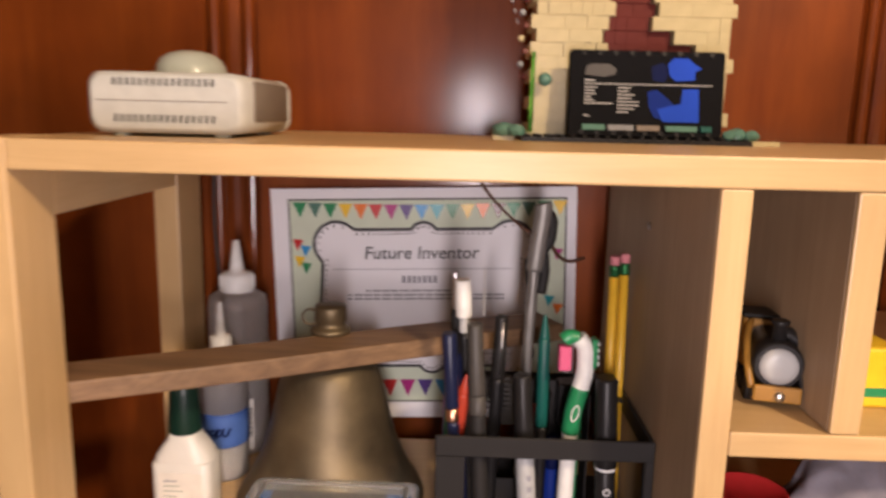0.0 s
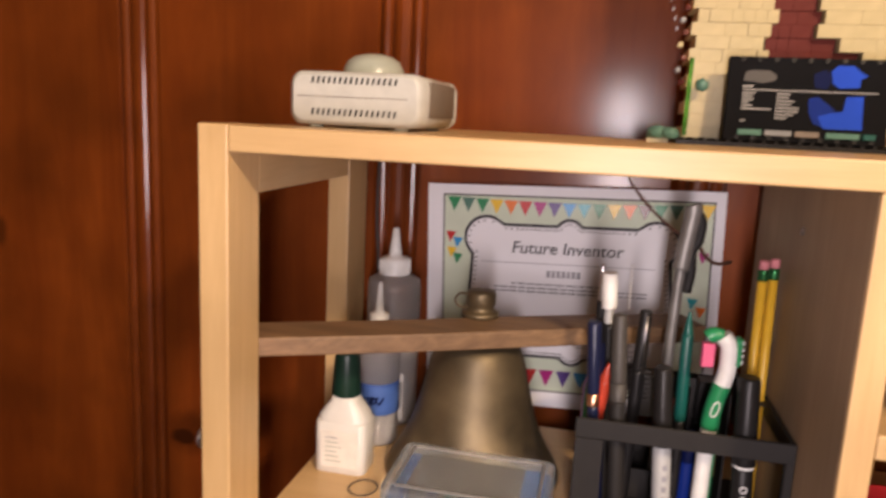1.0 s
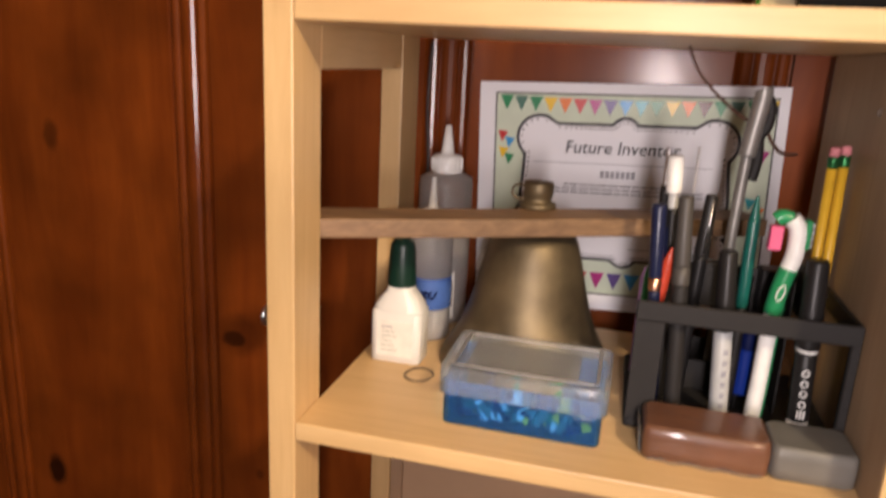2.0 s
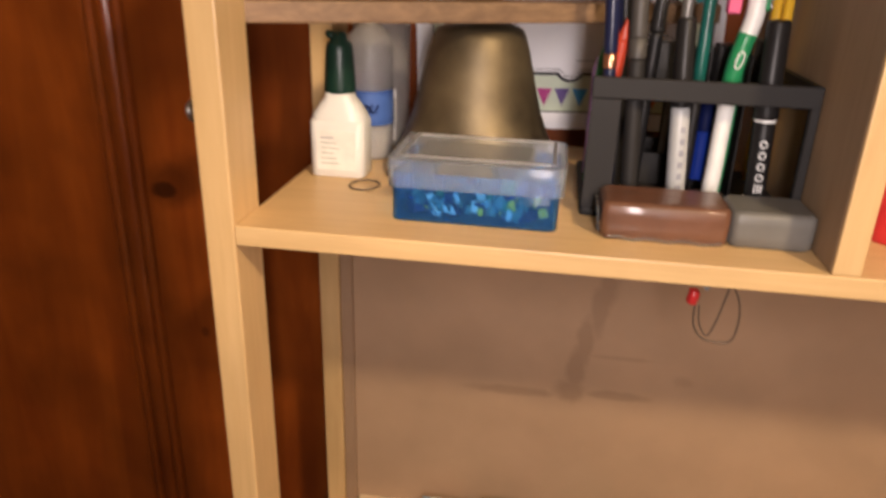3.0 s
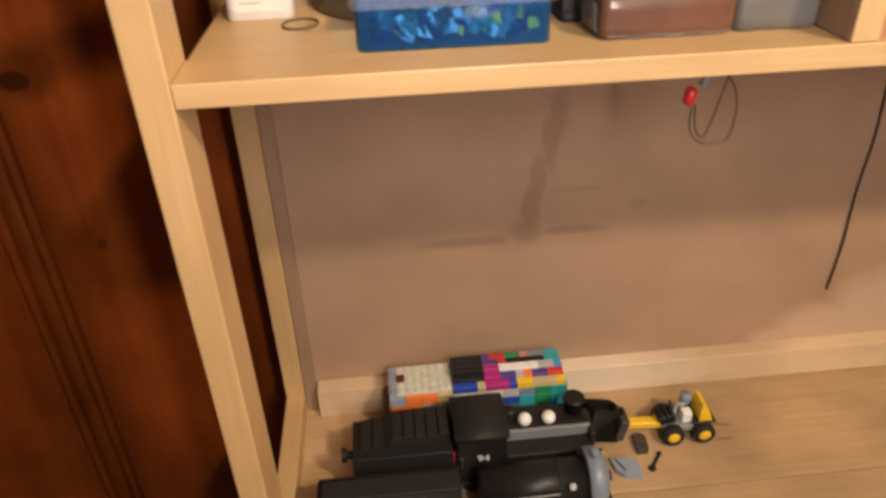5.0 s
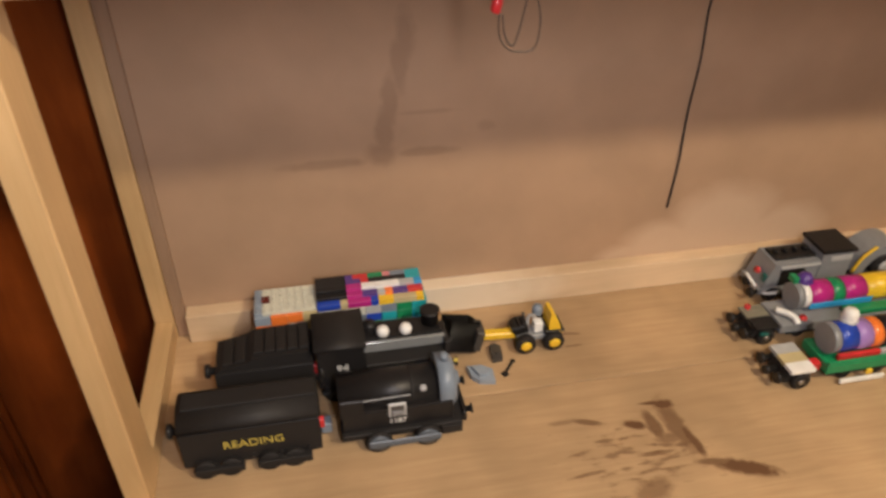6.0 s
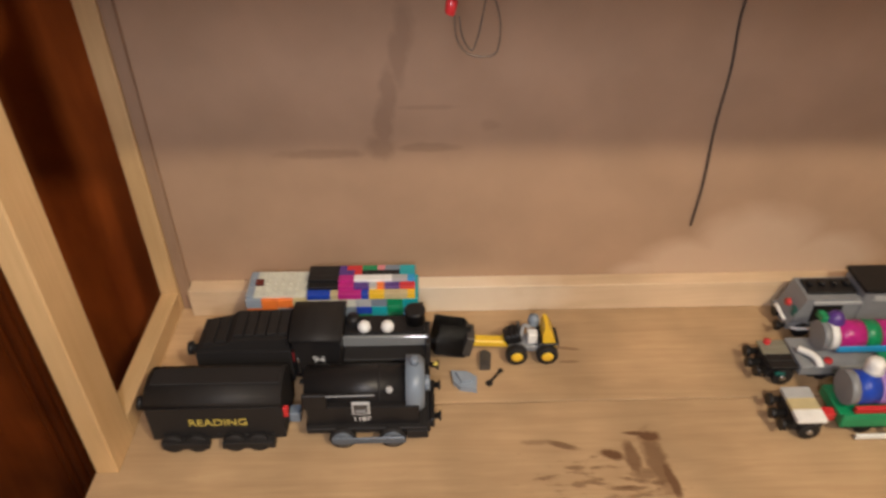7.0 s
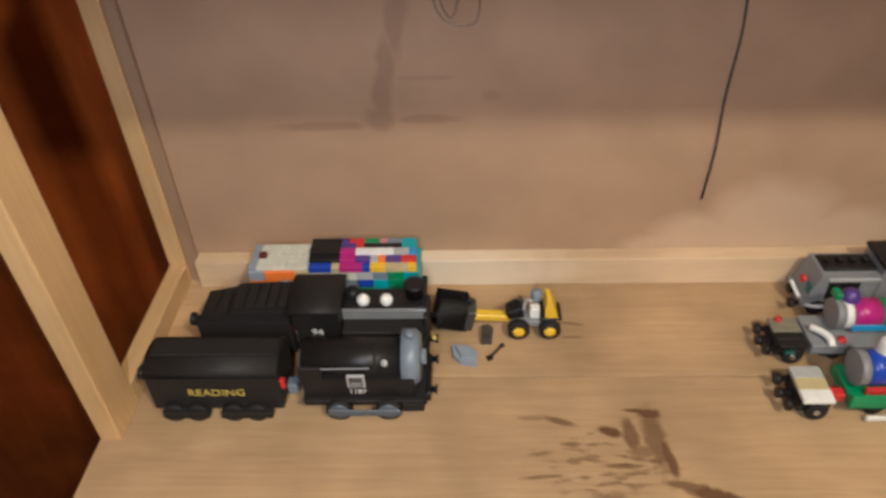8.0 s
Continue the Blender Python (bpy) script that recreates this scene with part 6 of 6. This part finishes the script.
def arch_wagon():
    ob = thing("arch_wagon", (0.624, 0.632, T), "grey toy-brick wagon with a curved wheel arch", "toy train", "brick train cars")
    ob.scale = (0.9, 0.92, 0.86)
    part("frame", box(0.0, 0.150, 0.004, 0.042, 0.010, 0.024, 0.001, 1), BLACK_DULL, ob)
    out = [(-0.040 * math.cos(a), 0.048 * math.sin(a)) for a in [math.pi * k / 16 for k in range(17)]] + [(0.026 * math.cos(a), 0.032 * math.sin(a)) for a in [math.pi * k / 16 for k in range(17)]]
    part("arch", shift(prism(out, -0.040, 0.0), pose(0.046, 0.002, 0.022, 90)), GREY, ob, "grey curved arch")
    part("yellow_strip", tube([(0.004, 0.004, 0.028), (0.012, 0.003, 0.052), (0.028, 0.003, 0.068)], 0.0022, 8, 5), YELLOW, ob)
    wheel = wheel_at(ob, 0.052, 0.006, 0.020, 0.008, BLACK_DULL, LIGHTGREY, 0.5)
    wheel.location = (0, 0, 0.012)
    for x in (0.02, 0.10, 0.13):
        wheel_at(ob, x, 0.006, 0.010, 0.005, BLACK_DULL)
    return ob


flat_wagon()
barrel_wagon()
grey_engine()
arch_wagon()


# ------------------------------------------------------------------ small compartment beside the divider
def toy_engine():
    ob = thing("die_cast_engine", (0.2475, 0.503, 1.3302), "small black and ochre toy engine with a grey disc", "toy train")
    ob.rotation_euler = (0, 0, radians(-12))
    part("buffer_beam", box(-0.013, 0.013, 0.0, 0.004, 0.004, 0.0135, 0.0012, 2), OCHRE, ob, "ochre buffer beam")
    part("base", box(-0.014, 0.014, 0.003, 0.052, 0.003, 0.010, 0.0012, 2), BLACK, ob)
    part("front_lamp", shift(lathe([(0.003, 0), (0.003, 0.0016), (0.0018, 0.0024), (0.0001, 0.0026)], 12, False), pose(0.001, 0.0, 0.008, 90)), STEEL, ob)
    part("boiler", rod((0, 0.004, 0.0245), (0, 0.042, 0.0245), ((0, 0.0128), (0.06, 0.0142), (1, 0.0142)), 24), BLACK, ob)
    part("disc", shift(lathe([(0.0106, 0.0), (0.0104, 0.0012), (0.006, 0.0020), (0.0001, 0.0022)], 24, False), pose(0, 0.004, 0.0245, 90)), LIGHTGREY, ob, "plain grey round front disc")
    part("side_sheet", shift(box(-0.0012, 0.0012, 0.004, 0.046, 0.0, 0.028, 0.0008, 1), pose(0.0155, 0, 0.002, 0, -12)), BLACK, ob)
    part("fender", tube([(0.003, 0.024, 0.040), (0.013, 0.020, 0.035), (0.018, 0.014, 0.022), (0.019, 0.008, 0.006)], 0.0048, 10, 6), BLACK, ob, "black curved fender")
    part("cab", box(-0.0145, 0.0100, 0.043, 0.060, 0.010, 0.042, 0.003, 2), OCHRE, ob, "ochre cab")
    part("cab_roof", shift(box(-0.015, 0.011, 0.041, 0.063, 0, 0.003, 0.0015, 2), pose(0, 0, 0.0420)), BLACK, ob)
    part("pipe", tube([(-0.013, 0.006, 0.010), (-0.0155, 0.010, 0.022), (-0.014, 0.028, 0.034), (-0.010, 0.042, 0.040)], 0.0022, 8, 5), OCHRE, ob)
    part("chimney", shift(lathe([(0.0045, 0), (0.004, 0.010), (0.0055, 0.012), (0.0045, 0.013)], 14), pose(0, 0.012, 0.037)), BLACK, ob)
    for x in (-0.0135, 0.0135):
        for y in (0.014, 0.032, 0.048):
            part("wheel", rod((x - 0.002, y, 0.0062), (x + 0.002, y, 0.0062), ((0, 0.0062), (1, 0.0062)), 14), BLACK_DULL, ob)
    return ob


toy_engine()
yellow_box = thing("yellow_toy_box", (0.30, 0.53, 1.3302), "yellow and green toy block in the cubby", "toy")
part("body", box(-0.019, 0.019, -0.02, 0.02, 0.0, 0.036, 0.002, 2), YELLOW, yellow_box)
part("green_stripe", box(-0.0194, 0.0194, -0.0204, 0.0204, 0.006, 0.013, 0.001, 1), GREEN, yellow_box)


def cup(name, label, loc, r, h, m):
    ob = thing(name, loc, label, "cup")
    part("body", lathe([(0.0001, 0.0), (r * 0.8, 0.0), (r * 0.82, 0.002), (r, h), (r * 0.94, h), (r * 0.78, 0.004), (0.0001, 0.004)], 24, False), m, ob)
    return ob


cup("red_cup", "red plastic cup inside the dark cubby", (0.256, 0.545, SHELF), 0.024, 0.064, RED)
cup("tan_cup", "tan cup inside the dark cubby", (0.235, 0.590, SHELF), 0.022, 0.092, OCHRE)
bag = thing("crumpled_bag", (0.318, 0.545, SHELF), "crumpled grey-lilac cloth bag in the cubby", "bag")
bm = bmesh.new()
bmesh.ops.create_icosphere(bm, subdivisions=4, radius=0.045)
for v in bm.verts:
    v.co = Vector((v.co.x * 0.8, v.co.y * 0.75, (v.co.z + 0.045) * 1.05)) + 0.010 * noise.noise_vector(v.co * 38)
    v.co.z = max(v.co.z, 0.0)
for f in bm.faces:
    f.smooth = True
part("cloth", bm, CLOTH, bag)
